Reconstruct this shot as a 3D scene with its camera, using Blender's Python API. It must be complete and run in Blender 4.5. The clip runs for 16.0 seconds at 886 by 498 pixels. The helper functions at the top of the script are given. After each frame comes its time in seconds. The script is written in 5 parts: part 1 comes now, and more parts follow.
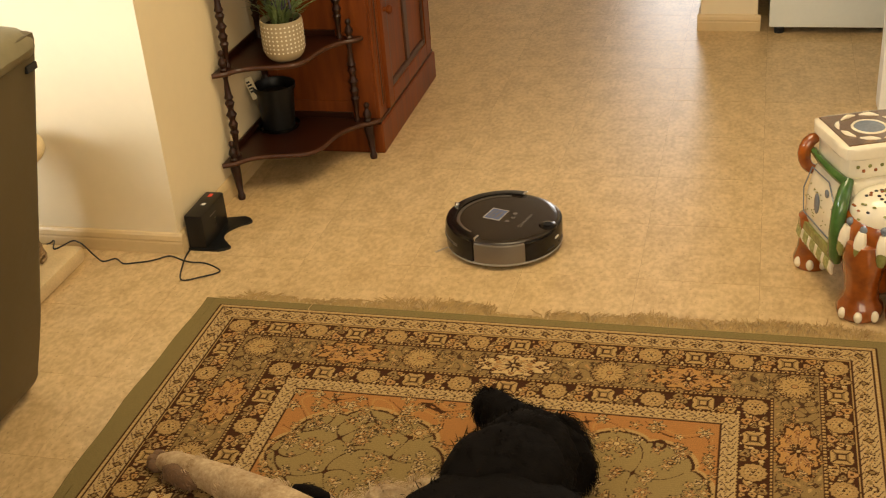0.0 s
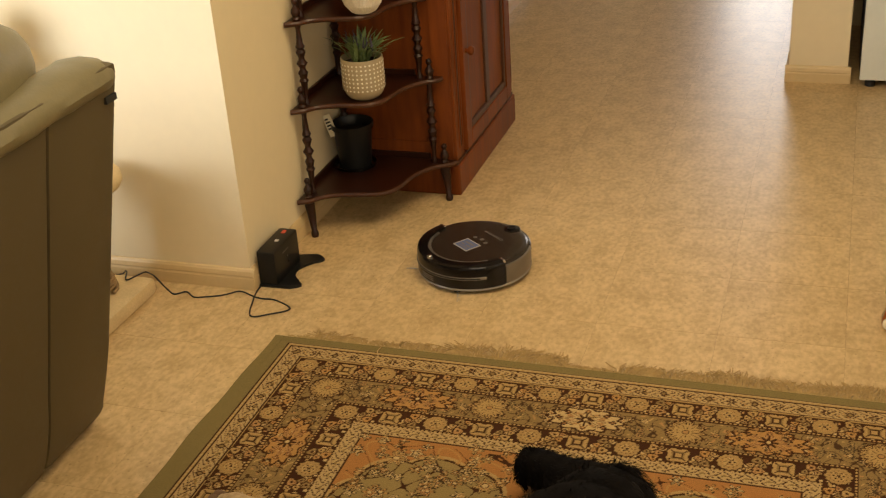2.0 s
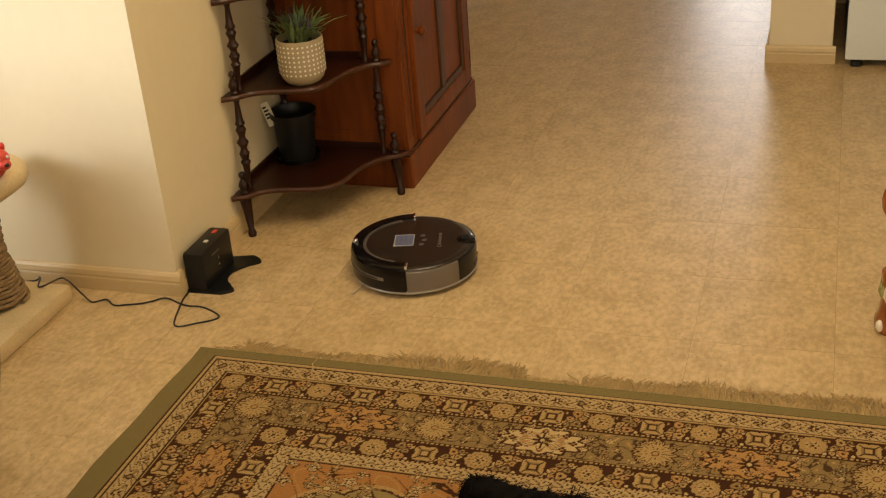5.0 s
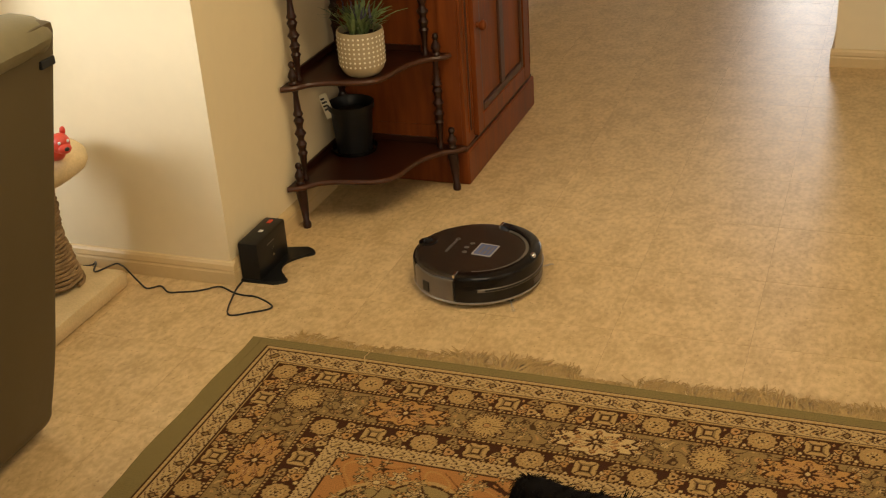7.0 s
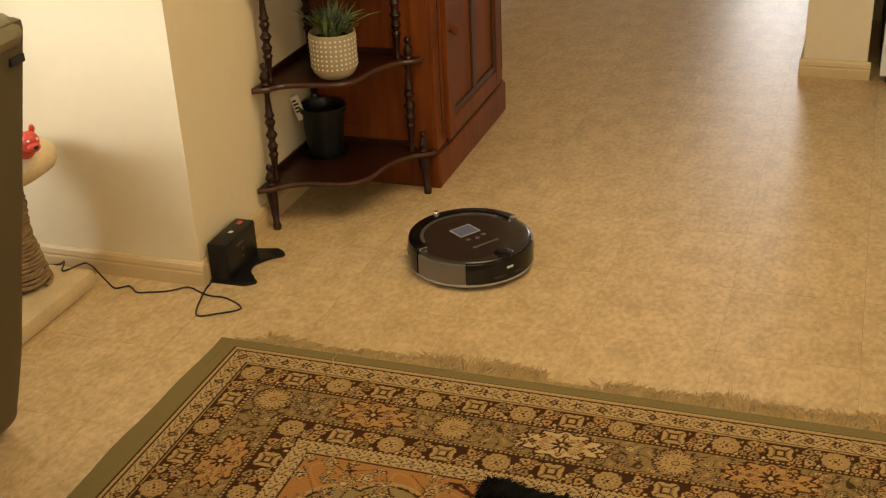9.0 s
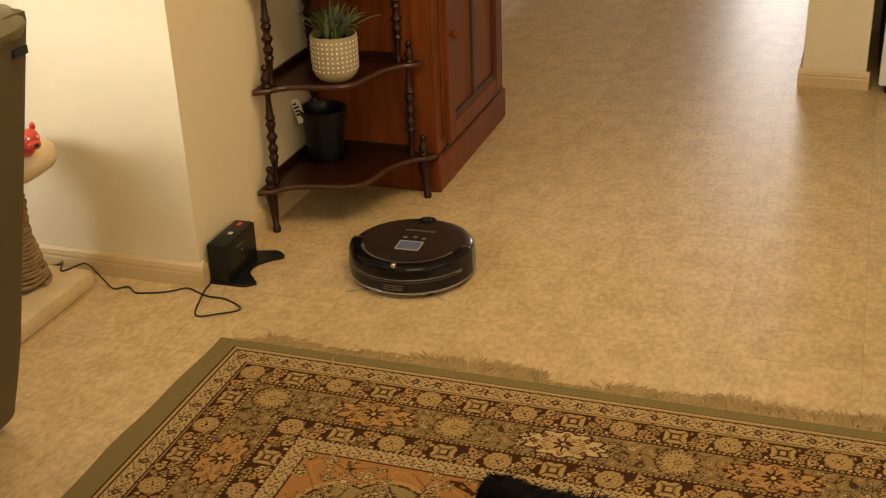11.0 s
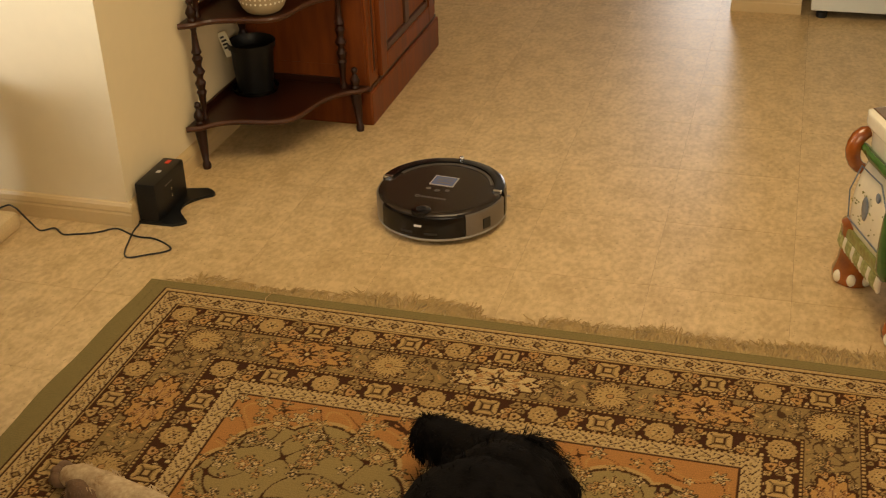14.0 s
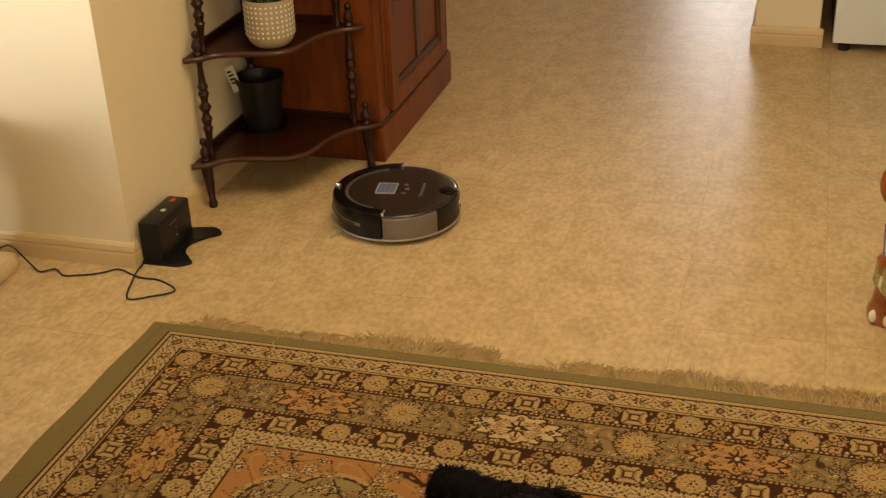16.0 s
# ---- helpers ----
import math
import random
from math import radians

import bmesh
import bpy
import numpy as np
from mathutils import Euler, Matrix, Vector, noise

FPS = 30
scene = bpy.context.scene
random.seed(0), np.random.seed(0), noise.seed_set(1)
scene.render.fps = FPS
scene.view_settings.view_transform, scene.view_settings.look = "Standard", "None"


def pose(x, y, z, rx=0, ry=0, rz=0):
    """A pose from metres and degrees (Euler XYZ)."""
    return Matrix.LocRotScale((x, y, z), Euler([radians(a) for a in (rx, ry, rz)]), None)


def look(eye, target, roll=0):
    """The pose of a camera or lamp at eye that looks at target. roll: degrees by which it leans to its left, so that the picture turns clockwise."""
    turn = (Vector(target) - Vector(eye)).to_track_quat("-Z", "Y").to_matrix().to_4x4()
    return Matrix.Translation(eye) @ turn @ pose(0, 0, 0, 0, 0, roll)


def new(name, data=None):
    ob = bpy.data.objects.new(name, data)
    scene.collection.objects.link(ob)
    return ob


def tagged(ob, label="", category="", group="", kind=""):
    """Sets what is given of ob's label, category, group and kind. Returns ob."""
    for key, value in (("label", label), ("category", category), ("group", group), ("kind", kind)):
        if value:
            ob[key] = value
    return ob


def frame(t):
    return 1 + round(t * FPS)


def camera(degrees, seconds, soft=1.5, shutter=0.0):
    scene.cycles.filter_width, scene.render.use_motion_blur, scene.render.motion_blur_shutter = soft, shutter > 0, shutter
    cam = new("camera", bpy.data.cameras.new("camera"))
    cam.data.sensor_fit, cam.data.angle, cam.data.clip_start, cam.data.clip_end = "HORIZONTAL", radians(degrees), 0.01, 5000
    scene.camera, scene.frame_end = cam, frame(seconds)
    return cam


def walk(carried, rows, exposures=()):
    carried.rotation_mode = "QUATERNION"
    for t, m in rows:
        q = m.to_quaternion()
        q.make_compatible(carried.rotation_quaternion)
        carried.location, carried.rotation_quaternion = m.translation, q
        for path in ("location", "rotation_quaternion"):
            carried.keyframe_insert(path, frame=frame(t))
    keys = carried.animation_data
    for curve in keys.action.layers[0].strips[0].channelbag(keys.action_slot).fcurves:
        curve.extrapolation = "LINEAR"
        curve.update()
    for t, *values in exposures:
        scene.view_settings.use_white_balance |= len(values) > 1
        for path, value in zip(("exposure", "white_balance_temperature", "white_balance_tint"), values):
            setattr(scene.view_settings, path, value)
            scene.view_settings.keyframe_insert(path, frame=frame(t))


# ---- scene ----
cam = camera(40.0, 16.0, soft=1.15, shutter=0.3)
PATH = [
    (0, (1.302, -2.530, 1.714), (0.821, -0.842, 0.757), -4.7),
    (0.5, (1.299, -2.530, 1.719), (0.814, -0.840, 0.766), -3.9),
    (1, (1.287, -2.525, 1.716), (0.795, -0.824, 0.786), -3.3),
    (1.5, (1.278, -2.516, 1.707), (0.748, -0.814, 0.801), -3.4),
    (2, (1.276, -2.468, 1.694), (0.678, -0.780, 0.803), -4.1),
    (2.5, (1.282, -2.419, 1.671), (0.657, -0.734, 0.793), -4.4),
    (3, (1.287, -2.332, 1.628), (0.696, -0.634, 0.753), -4.1),
    (3.2, (1.293, -2.313, 1.616), (0.736, -0.604, 0.738), -3.8),
    (5.3, (1.264, -2.134, 1.53), (0.686, -0.444, 0.629), -4.6),
    (5.5, (1.245, -2.138, 1.524), (0.671, -0.446, 0.626), -4.2),
    (6, (1.246, -2.131, 1.524), (0.646, -0.449, 0.624), -4.2),
    (6.5, (1.245, -2.129, 1.524), (0.616, -0.457, 0.624), -4.2),
    (7, (1.249, -2.128, 1.524), (0.598, -0.462, 0.628), -4.0),
    (7.5, (1.249, -2.128, 1.526), (0.59, -0.467, 0.628), -3.9),
    (8, (1.257, -2.13, 1.521), (0.597, -0.467, 0.627), -3.7),
    (8.5, (1.258, -2.133, 1.521), (0.624, -0.459, 0.627), -3.3),
    (9, (1.258, -2.136, 1.524), (0.65, -0.452, 0.633), -2.7),
    (9.2, (1.249, -2.135, 1.535), (0.653, -0.45, 0.637), -2.5),
    (11.3, (1.243, -2.154, 1.479), (0.639, -0.454, 0.617), -2.2),
    (11.5, (1.24, -2.133, 1.512), (0.634, -0.451, 0.615), -2.5),
    (12, (1.247, -2.119, 1.504), (0.626, -0.455, 0.584), -2.8),
    (12.5, (1.25, -2.111, 1.5), (0.631, -0.463, 0.551), -2.9),
    (13, (1.254, -2.112, 1.492), (0.666, -0.463, 0.525), -2.6),
    (13.5, (1.258, -2.111, 1.492), (0.721, -0.451, 0.514), -2.2),
    (14, (1.259, -2.114, 1.501), (0.76, -0.443, 0.521), -1.9),
    (14.5, (1.239, -2.092, 1.488), (0.765, -0.407, 0.521), -1.6),
    (15, (1.21, -2.037, 1.465), (0.749, -0.346, 0.502), -1.6),
    (15.5, (1.203, -2.034, 1.47), (0.74, -0.341, 0.51), -1.6),
    (16, (1.213, -2.012, 1.443), (0.693, -0.315, 0.52), -2.3),
]
walk(cam, [(t, look(eye, target, roll)) for t, eye, target, roll in PATH],
     exposures=[(0, -0.38, 6500, 10), (1.0, -0.51, 6500, 10), (2.0, -0.63, 6500, 10), (5.0, -0.70, 6550, 10), (9.2, -0.70, 6600, 10), (11.3, -0.70, 6780, 11), (16.0, -0.68, 6780, 11)])


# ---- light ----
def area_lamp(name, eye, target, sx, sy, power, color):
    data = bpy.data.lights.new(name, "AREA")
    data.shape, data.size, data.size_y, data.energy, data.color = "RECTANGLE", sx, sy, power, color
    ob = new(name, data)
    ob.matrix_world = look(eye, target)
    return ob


world = bpy.data.worlds.new("world")
scene.world = world
world.use_nodes = True
wn = world.node_tree.nodes
sky = wn.new("ShaderNodeTexSky")
sky.sky_type, sky.sun_disc, sky.sun_elevation, sky.sun_rotation = "NISHITA", False, radians(40), radians(120)
world.node_tree.links.new(sky.outputs[0], wn["Background"].inputs[0])
wn["Background"].inputs[1].default_value = 0.1

# west and north daylight stands in the openings; the other lamps are added warm fill
area_lamp("window_light_west", (-2.42, -2.15, 1.45), (0.0, 0.2, 0.7), 1.75, 1.5, 218, (0.90, 0.94, 0.97))
area_lamp("window_light_north", (0.70, 7.35, 1.15), (0.70, 3.0, 0.7), 0.62, 1.95, 46, (1.0, 0.95, 0.90))
# added warm fill from south and east; their sources are unseen
area_lamp("fill_light_south", (2.2, -3.9, 1.6), (0.8, 0.0, 0.3), 2.6, 1.5, 60, (1.0, 0.77, 0.46))
area_lamp("fill_light_east", (3.9, -0.9, 1.5), (0.6, 0.6, 0.2), 1.6, 1.4, 9, (1.0, 0.77, 0.46))
# overhead fill from an unseen source; the ceiling carries no fixture
area_lamp("fill_light_overhead", (0.95, 0.15, 2.44), (0.95, 0.15, 0), 1.2, 1.2, 48, (1.0, 0.77, 0.45))


# ---- materials ----
def material(name, color, rough=0.6, metal=0.0, vary=0.15, scale=6.0, fine=60.0, bump=0.1, bump_scale=120.0, coat=0.0, tone=None, stretch=(1, 1, 1), spec=0.5, alpha=0.5, fine_detail=6, big_detail=4, spread=0.18):
    m = bpy.data.materials.new(name)
    m.use_nodes = True
    n, l = m.node_tree.nodes, m.node_tree.links
    b = n["Principled BSDF"]
    b.inputs["Metallic"].default_value = metal
    b.inputs["Coat Weight"].default_value = coat
    b.inputs["Coat Roughness"].default_value = 0.08
    b.inputs["Specular IOR Level"].default_value = spec
    tc = n.new("ShaderNodeTexCoord")
    mp = n.new("ShaderNodeMapping")
    mp.inputs["Scale"].default_value = stretch
    l.new(tc.outputs["Object"], mp.inputs["Vector"])
    big, small = n.new("ShaderNodeTexNoise"), n.new("ShaderNodeTexNoise")
    for t, s, d in ((big, scale, big_detail), (small, fine, fine_detail)):
        t.inputs["Scale"].default_value, t.inputs["Detail"].default_value = s, d
        l.new(mp.outputs[0], t.inputs["Vector"])
    mix = n.new("ShaderNodeMix")
    mix.inputs["Factor"].default_value = alpha
    l.new(big.outputs[0], mix.inputs["A"])
    l.new(small.outputs[0], mix.inputs["B"])
    ramp = n.new("ShaderNodeValToRGB")
    e = ramp.color_ramp.elements
    e[0].position, e[1].position = 0.5 - spread, 0.5 + spread
    low = tone or [c * (1 - vary) for c in color]
    high = color if tone else [min(1, c * (1 + vary)) for c in color]
    e[0].color, e[1].color = (*low, 1), (*high, 1)
    l.new(mix.outputs["Result"], ramp.inputs[0])
    l.new(ramp.outputs[0], b.inputs["Base Color"])
    rr = n.new("ShaderNodeMapRange")
    rr.inputs["To Min"].default_value, rr.inputs["To Max"].default_value = rough * 0.85, min(1, rough * 1.15)
    l.new(small.outputs[0], rr.inputs["Value"])
    l.new(rr.outputs[0], b.inputs["Roughness"])
    if bump:
        bt, bp = n.new("ShaderNodeTexNoise"), n.new("ShaderNodeBump")
        bt.inputs["Scale"].default_value, bt.inputs["Detail"].default_value = bump_scale, 4
        l.new(mp.outputs[0], bt.inputs["Vector"])
        bp.inputs["Strength"].default_value, bp.inputs["Distance"].default_value = bump, 0.002
        l.new(bt.outputs[0], bp.inputs["Height"])
        l.new(bp.outputs[0], b.inputs["Normal"])
    return m


def plain(name, color, rough=0.4, metal=0.0, emit=0.0):
    m = bpy.data.materials.new(name)
    m.use_nodes = True
    b = m.node_tree.nodes["Principled BSDF"]
    b.inputs["Base Color"].default_value = (*color, 1)
    b.inputs["Roughness"].default_value, b.inputs["Metallic"].default_value = rough, metal
    if emit:
        b.inputs["Emission Color"].default_value, b.inputs["Emission Strength"].default_value = (*color, 1), emit
    return m


def vinyl_material():
    """Beige mottled vinyl with a satin finish, a little different on each tile."""
    m = material("beige_vinyl", (0.64, 0.47, 0.248), 0.37, tone=(0.45, 0.315, 0.152), scale=13, fine=60, bump=0.06, bump_scale=260, alpha=0.56, stretch=(1.2, 0.72, 1), fine_detail=11, big_detail=11, spread=0.11)
    n, l = m.node_tree.nodes, m.node_tree.links
    b = n["Principled BSDF"]
    old = b.inputs["Base Color"].links[0].from_socket
    tc = next(x for x in n if x.type == "TEX_COORD")
    info = n.new("ShaderNodeObjectInfo")
    shift = n.new("ShaderNodeVectorMath")
    shift.operation = "MULTIPLY_ADD"
    l.new(info.outputs["Random"], shift.inputs[0])
    shift.inputs[1].default_value = (37, 53, 0)
    l.new(tc.outputs["Object"], shift.inputs[2])
    mp = next(x for x in n if x.type == "MAPPING")
    l.new(shift.outputs[0], mp.inputs["Vector"])
    speck, sr = n.new("ShaderNodeTexNoise"), n.new("ShaderNodeValToRGB")
    speck.inputs["Scale"].default_value, speck.inputs["Detail"].default_value = 120, 3
    l.new(shift.outputs[0], speck.inputs["Vector"])
    sr.color_ramp.elements[0].position, sr.color_ramp.elements[1].position = 0.30, 0.36
    sr.color_ramp.elements[0].color, sr.color_ramp.elements[1].color = (0.42, 0.36, 0.30, 1), (1, 1, 1, 1)
    l.new(speck.outputs[0], sr.inputs[0])
    mul = n.new("ShaderNodeMix")
    mul.data_type, mul.blend_type = "RGBA", "MULTIPLY"
    mul.inputs["Factor"].default_value = 0.6
    l.new(old, mul.inputs["A"])
    l.new(sr.outputs[0], mul.inputs["B"])
    hsv, vr = n.new("ShaderNodeHueSaturation"), n.new("ShaderNodeMapRange")
    vr.inputs["To Min"].default_value, vr.inputs["To Max"].default_value = 0.98, 1.02
    l.new(info.outputs["Random"], vr.inputs["Value"])
    l.new(vr.outputs[0], hsv.inputs["Value"])
    l.new(mul.outputs["Result"], hsv.inputs["Color"])
    l.new(hsv.outputs[0], b.inputs["Base Color"])
    return m


def woven_material():
    """Wool pile whose colours come from the woven pattern."""
    m = bpy.data.materials.new("woven_wool")
    m.use_nodes = True
    n, l = m.node_tree.nodes, m.node_tree.links
    b = n["Principled BSDF"]
    at = n.new("ShaderNodeVertexColor")
    at.layer_name = "weave"
    tc, no = n.new("ShaderNodeTexCoord"), n.new("ShaderNodeTexNoise")
    no.inputs["Scale"].default_value, no.inputs["Detail"].default_value = 420, 3
    l.new(tc.outputs["Object"], no.inputs["Vector"])
    hsv, mr = n.new("ShaderNodeHueSaturation"), n.new("ShaderNodeMapRange")
    mr.inputs["From Min"].default_value, mr.inputs["From Max"].default_value = 0.3, 0.7
    mr.inputs["To Min"].default_value, mr.inputs["To Max"].default_value = 0.78, 1.2
    l.new(no.outputs[0], mr.inputs["Value"])
    l.new(mr.outputs[0], hsv.inputs["Value"])
    l.new(at.outputs[0], hsv.inputs["Color"])
    l.new(hsv.outputs[0], b.inputs["Base Color"])
    b.inputs["Roughness"].default_value = 0.95
    b.inputs["Specular IOR Level"].default_value = 0.04
    b.inputs["Sheen Weight"].default_value = 0.0
    bp = n.new("ShaderNodeBump")
    bp.inputs["Strength"].default_value, bp.inputs["Distance"].default_value = 0.5, 0.002
    l.new(no.outputs[0], bp.inputs["Height"])
    l.new(bp.outputs[0], b.inputs["Normal"])
    return m


VINYL = vinyl_material()
SEAM = material("vinyl_seam", (0.32, 0.215, 0.10), 0.5, vary=0.1)
WALL = material("cream_wall_paint", (0.76, 0.645, 0.425), 0.7, vary=0.025, scale=2, fine=25, bump=0.08, bump_scale=300)
SKIRT = material("cream_gloss_skirting", (0.60, 0.45, 0.235), 0.38, vary=0.05, scale=5, fine=60, bump=0.03)
CEIL = material("white_ceiling_paint", (0.78, 0.74, 0.66), 0.85, vary=0.02)
CHERRY = material("red_brown_wood", (0.24, 0.062, 0.012), 0.40, tone=(0.085, 0.020, 0.005), scale=5, fine=45, bump=0.06, stretch=(1, 1, 0.12), coat=0.0, spec=0.18)
CHERRY_D = material("dark_groove_wood", (0.055, 0.018, 0.008), 0.4, vary=0.3, scale=6, fine=50, stretch=(1, 1, 0.15))
WALNUT = material("dark_stained_wood", (0.034, 0.009, 0.004), 0.30, tone=(0.012, 0.004, 0.0025), scale=7, fine=50, bump=0.05, stretch=(0.2, 1, 1), coat=0.0, spec=0.35)
EDGE = material("worn_shelf_edge", (0.060, 0.021, 0.009), 0.4, spec=0.25, vary=0.25, scale=12, fine=70, coat=0.2)
LEATHER = material("olive_leather", (0.185, 0.155, 0.075), 0.42, vary=0.12, scale=4, fine=40, bump=0.18, bump_scale=160)
LEATHER_SIDE = material("olive_vinyl_backing", (0.098, 0.072, 0.030), 0.6, vary=0.08, scale=4, fine=60, bump=0.15, bump_scale=400)
BLACK = material("black_plastic", (0.008, 0.008, 0.008), 0.38, spec=0.3, vary=0.2, scale=20, fine=200, bump=0.05, bump_scale=600)
BLACK_GLOSS = material("black_gloss_plastic", (0.006, 0.005, 0.005), 0.16, vary=0.2, scale=20, fine=200, bump=0.0, spec=0.35)
LID = material("smoky_brown_lid", (0.026, 0.018, 0.013), 0.2, vary=0.08, scale=10, fine=120, bump=0.0, spec=0.4)
SILVER = material("pewter_grey_plastic", (0.19, 0.165, 0.135), 0.32, metal=0.55, vary=0.06, scale=18, fine=200, bump=0.0)
CHROME = plain("chrome", (0.8, 0.8, 0.8), 0.12, 1.0)
CLEARRIM = plain("grey_rim", (0.34, 0.31, 0.27), 0.3)
SCREEN = plain("lit_display", (0.10, 0.12, 0.20), 0.15, emit=0.25)
MARK = plain("grey_print", (0.10, 0.085, 0.07), 0.5)
LIGHT_WHITE = plain("white_print", (0.7, 0.7, 0.68), 0.5)
RED = plain("red_lens", (0.65, 0.06, 0.03), 0.3)
CABLE = plain("black_cable", (0.012, 0.012, 0.012), 0.45)
POT = material("taupe_ceramic", (0.36, 0.29, 0.18), 0.65, vary=0.08, scale=15, fine=150, bump=0.2, bump_scale=400)
POT_DOT = plain("white_glaze", (0.78, 0.73, 0.6), 0.45)
POT_WHITE = material("white_ribbed_ceramic", (0.72, 0.66, 0.55), 0.5, vary=0.1, scale=12, fine=90, bump=0.2)
LEAF = material("green_leaf", (0.24, 0.30, 0.12), 0.5, tone=(0.07, 0.13, 0.04), scale=30, fine=80)
LAVENDER = material("lavender_flower", (0.07, 0.06, 0.10), 0.8, vary=0.3, scale=60)
SOIL = material("dark_soil", (0.03, 0.02, 0.012), 0.95, vary=0.4, scale=60, bump=0.6)
PLUSH = material("cream_plush", (0.62, 0.48, 0.27), 0.95, vary=0.14, scale=14, fine=160, bump=0.9, bump_scale=350)
ROPE = material("sisal_rope", (0.36, 0.24, 0.115), 0.9, tone=(0.15, 0.09, 0.04), scale=25, fine=200, bump=0.8, bump_scale=300)
RED_RUBBER = material("red_rubber", (0.62, 0.055, 0.03), 0.4, vary=0.1, scale=20)
GLAZE_BROWN = material("amber_brown_glaze", (0.37, 0.098, 0.012), 0.12, tone=(0.15, 0.030, 0.005), scale=14, fine=40, bump=0.05, bump_scale=30, coat=1.0)
GLAZE_CREAM = material("cream_glaze", (0.80, 0.74, 0.58), 0.16, vary=0.06, scale=14, fine=60, bump=0.1, bump_scale=60, coat=0.6)
GLAZE_GREEN = material("green_glaze", (0.07, 0.17, 0.035), 0.12, tone=(0.03, 0.085, 0.02), scale=14, fine=50, bump=0.05, coat=0.6)
GLAZE_OLIVE = material("olive_glaze", (0.28, 0.30, 0.09), 0.16, tone=(0.14, 0.13, 0.03), scale=30, fine=90, bump=0.05, coat=0.6)
GLAZE_BLUE = material("blue_grey_glaze", (0.16, 0.19, 0.24), 0.18, vary=0.2, scale=40, fine=90, bump=0.05, coat=0.6)
GLAZE_PALE = material("pale_green_glaze", (0.46, 0.46, 0.20), 0.16, tone=(0.26, 0.27, 0.09), scale=60, fine=120, bump=0.05, coat=0.6)
GLAZE_DARK = material("dark_brown_glaze", (0.17, 0.070, 0.014), 0.14, tone=(0.07, 0.030, 0.008), scale=40, fine=120, bump=0.05, coat=0.8)
FUR_BLACK = material("black_fur", (0.0052, 0.0042, 0.0038), 0.8, spec=0.06, vary=0.4, scale=40, fine=180, bump=0.8, bump_scale=260)
FUR_TAN = material("tan_fur", (0.16, 0.09, 0.045), 0.8, vary=0.3, scale=40, fine=180, bump=0.8, bump_scale=260)
FUR_WHITE = material("ivory_fur", (0.58, 0.45, 0.28), 0.9, tone=(0.30, 0.19, 0.095), scale=22, fine=120, spec=0.1, bump=0.8, bump_scale=260)
FRIDGE = material("white_enamel", (0.74, 0.76, 0.68), 0.3, vary=0.02, scale=3, bump=0.03)
WHITE = material("white_paint", (0.76, 0.75, 0.68), 0.55, vary=0.02, scale=3, bump=0.04)
FRINGE = material("tan_fringe_yarn", (0.40, 0.275, 0.115), 0.95, vary=0.25, scale=40, fine=200, bump=0.4)
CARD = plain("card_label", (0.65, 0.60, 0.45), 0.7)
WOOL = woven_material()


# ---- mesh helpers ----
def part(name, bm, mat, parent=None, label="", smooth=False):
    me = bpy.data.meshes.new(name)
    bm.normal_update()
    bm.to_mesh(me)
    bm.free()
    for m in mat if isinstance(mat, (list, tuple)) else (mat,):
        me.materials.append(m)
    if smooth:
        for p in me.polygons:
            p.use_smooth = True
        try:
            me.set_sharp_from_angle(angle=radians(42))
        except Exception:
            pass
    ob = new(name, me)
    if parent:
        ob.parent = parent
    if label:
        ob["label"] = label
    return ob


def thing(name, x, y, z=0.0, rz=0.0, label="", category="", group="", kind=""):
    ob = new(name)
    ob.empty_display_size = 0.1
    ob.matrix_basis = pose(x, y, z, 0, 0, rz)
    return tagged(ob, label, category, group, kind)


def box(bm, x0, x1, y0, y1, z0, z1, bevel=0.0, m=None):
    r = bmesh.ops.create_cube(bm, size=1.0, matrix=Matrix.Translation(((x0 + x1) / 2, (y0 + y1) / 2, (z0 + z1) / 2)) @ Matrix.Diagonal((x1 - x0, y1 - y0, z1 - z0, 1)))
    vs = r["verts"]
    if bevel:
        es = list({e for v in vs for e in v.link_edges})
        g = bmesh.ops.bevel(bm, geom=es, offset=bevel, segments=2, profile=0.6, affect="EDGES")
        vs = list({v for f in g["faces"] for v in f.verts} | {v for v in vs if v.is_valid})
    if m:
        bmesh.ops.transform(bm, matrix=m, verts=vs)
    return vs


def boxm(*a, **k):
    bm = bmesh.new()
    box(bm, *a, **k)
    return bm


def lathe(bm, profile, steps=24, at=(0, 0, 0), turn=None, a0=0.0, a1=360.0):
    """Turns a profile of (radius, height) round the z axis."""
    full = abs(a1 - a0) >= 359.9
    n = steps if full else steps + 1
    rings = []
    base = Matrix.Translation(at) @ (turn or Matrix.Identity(4))
    for r, z in profile:
        if r < 1e-5 and full:
            rings.append([bm.verts.new(base @ Vector((0, 0, z)))])
        else:
            rings.append([bm.verts.new(base @ Vector((r * math.cos(radians(a0 + (a1 - a0) * i / steps)), r * math.sin(radians(a0 + (a1 - a0) * i / steps)), z))) for i in range(n)])
    for a, b in zip(rings, rings[1:]):
        for i in range(steps):
            j = (i + 1) % n
            q = [a[i % len(a)], a[j % len(a)], b[j % len(b)], b[i % len(b)]]
            q = list(dict.fromkeys(q))
            if len(q) > 2:
                try:
                    bm.faces.new(q)
                except ValueError:
                    pass
    return bm


def lathem(*a, **k):
    return lathe(bmesh.new(), *a, **k)


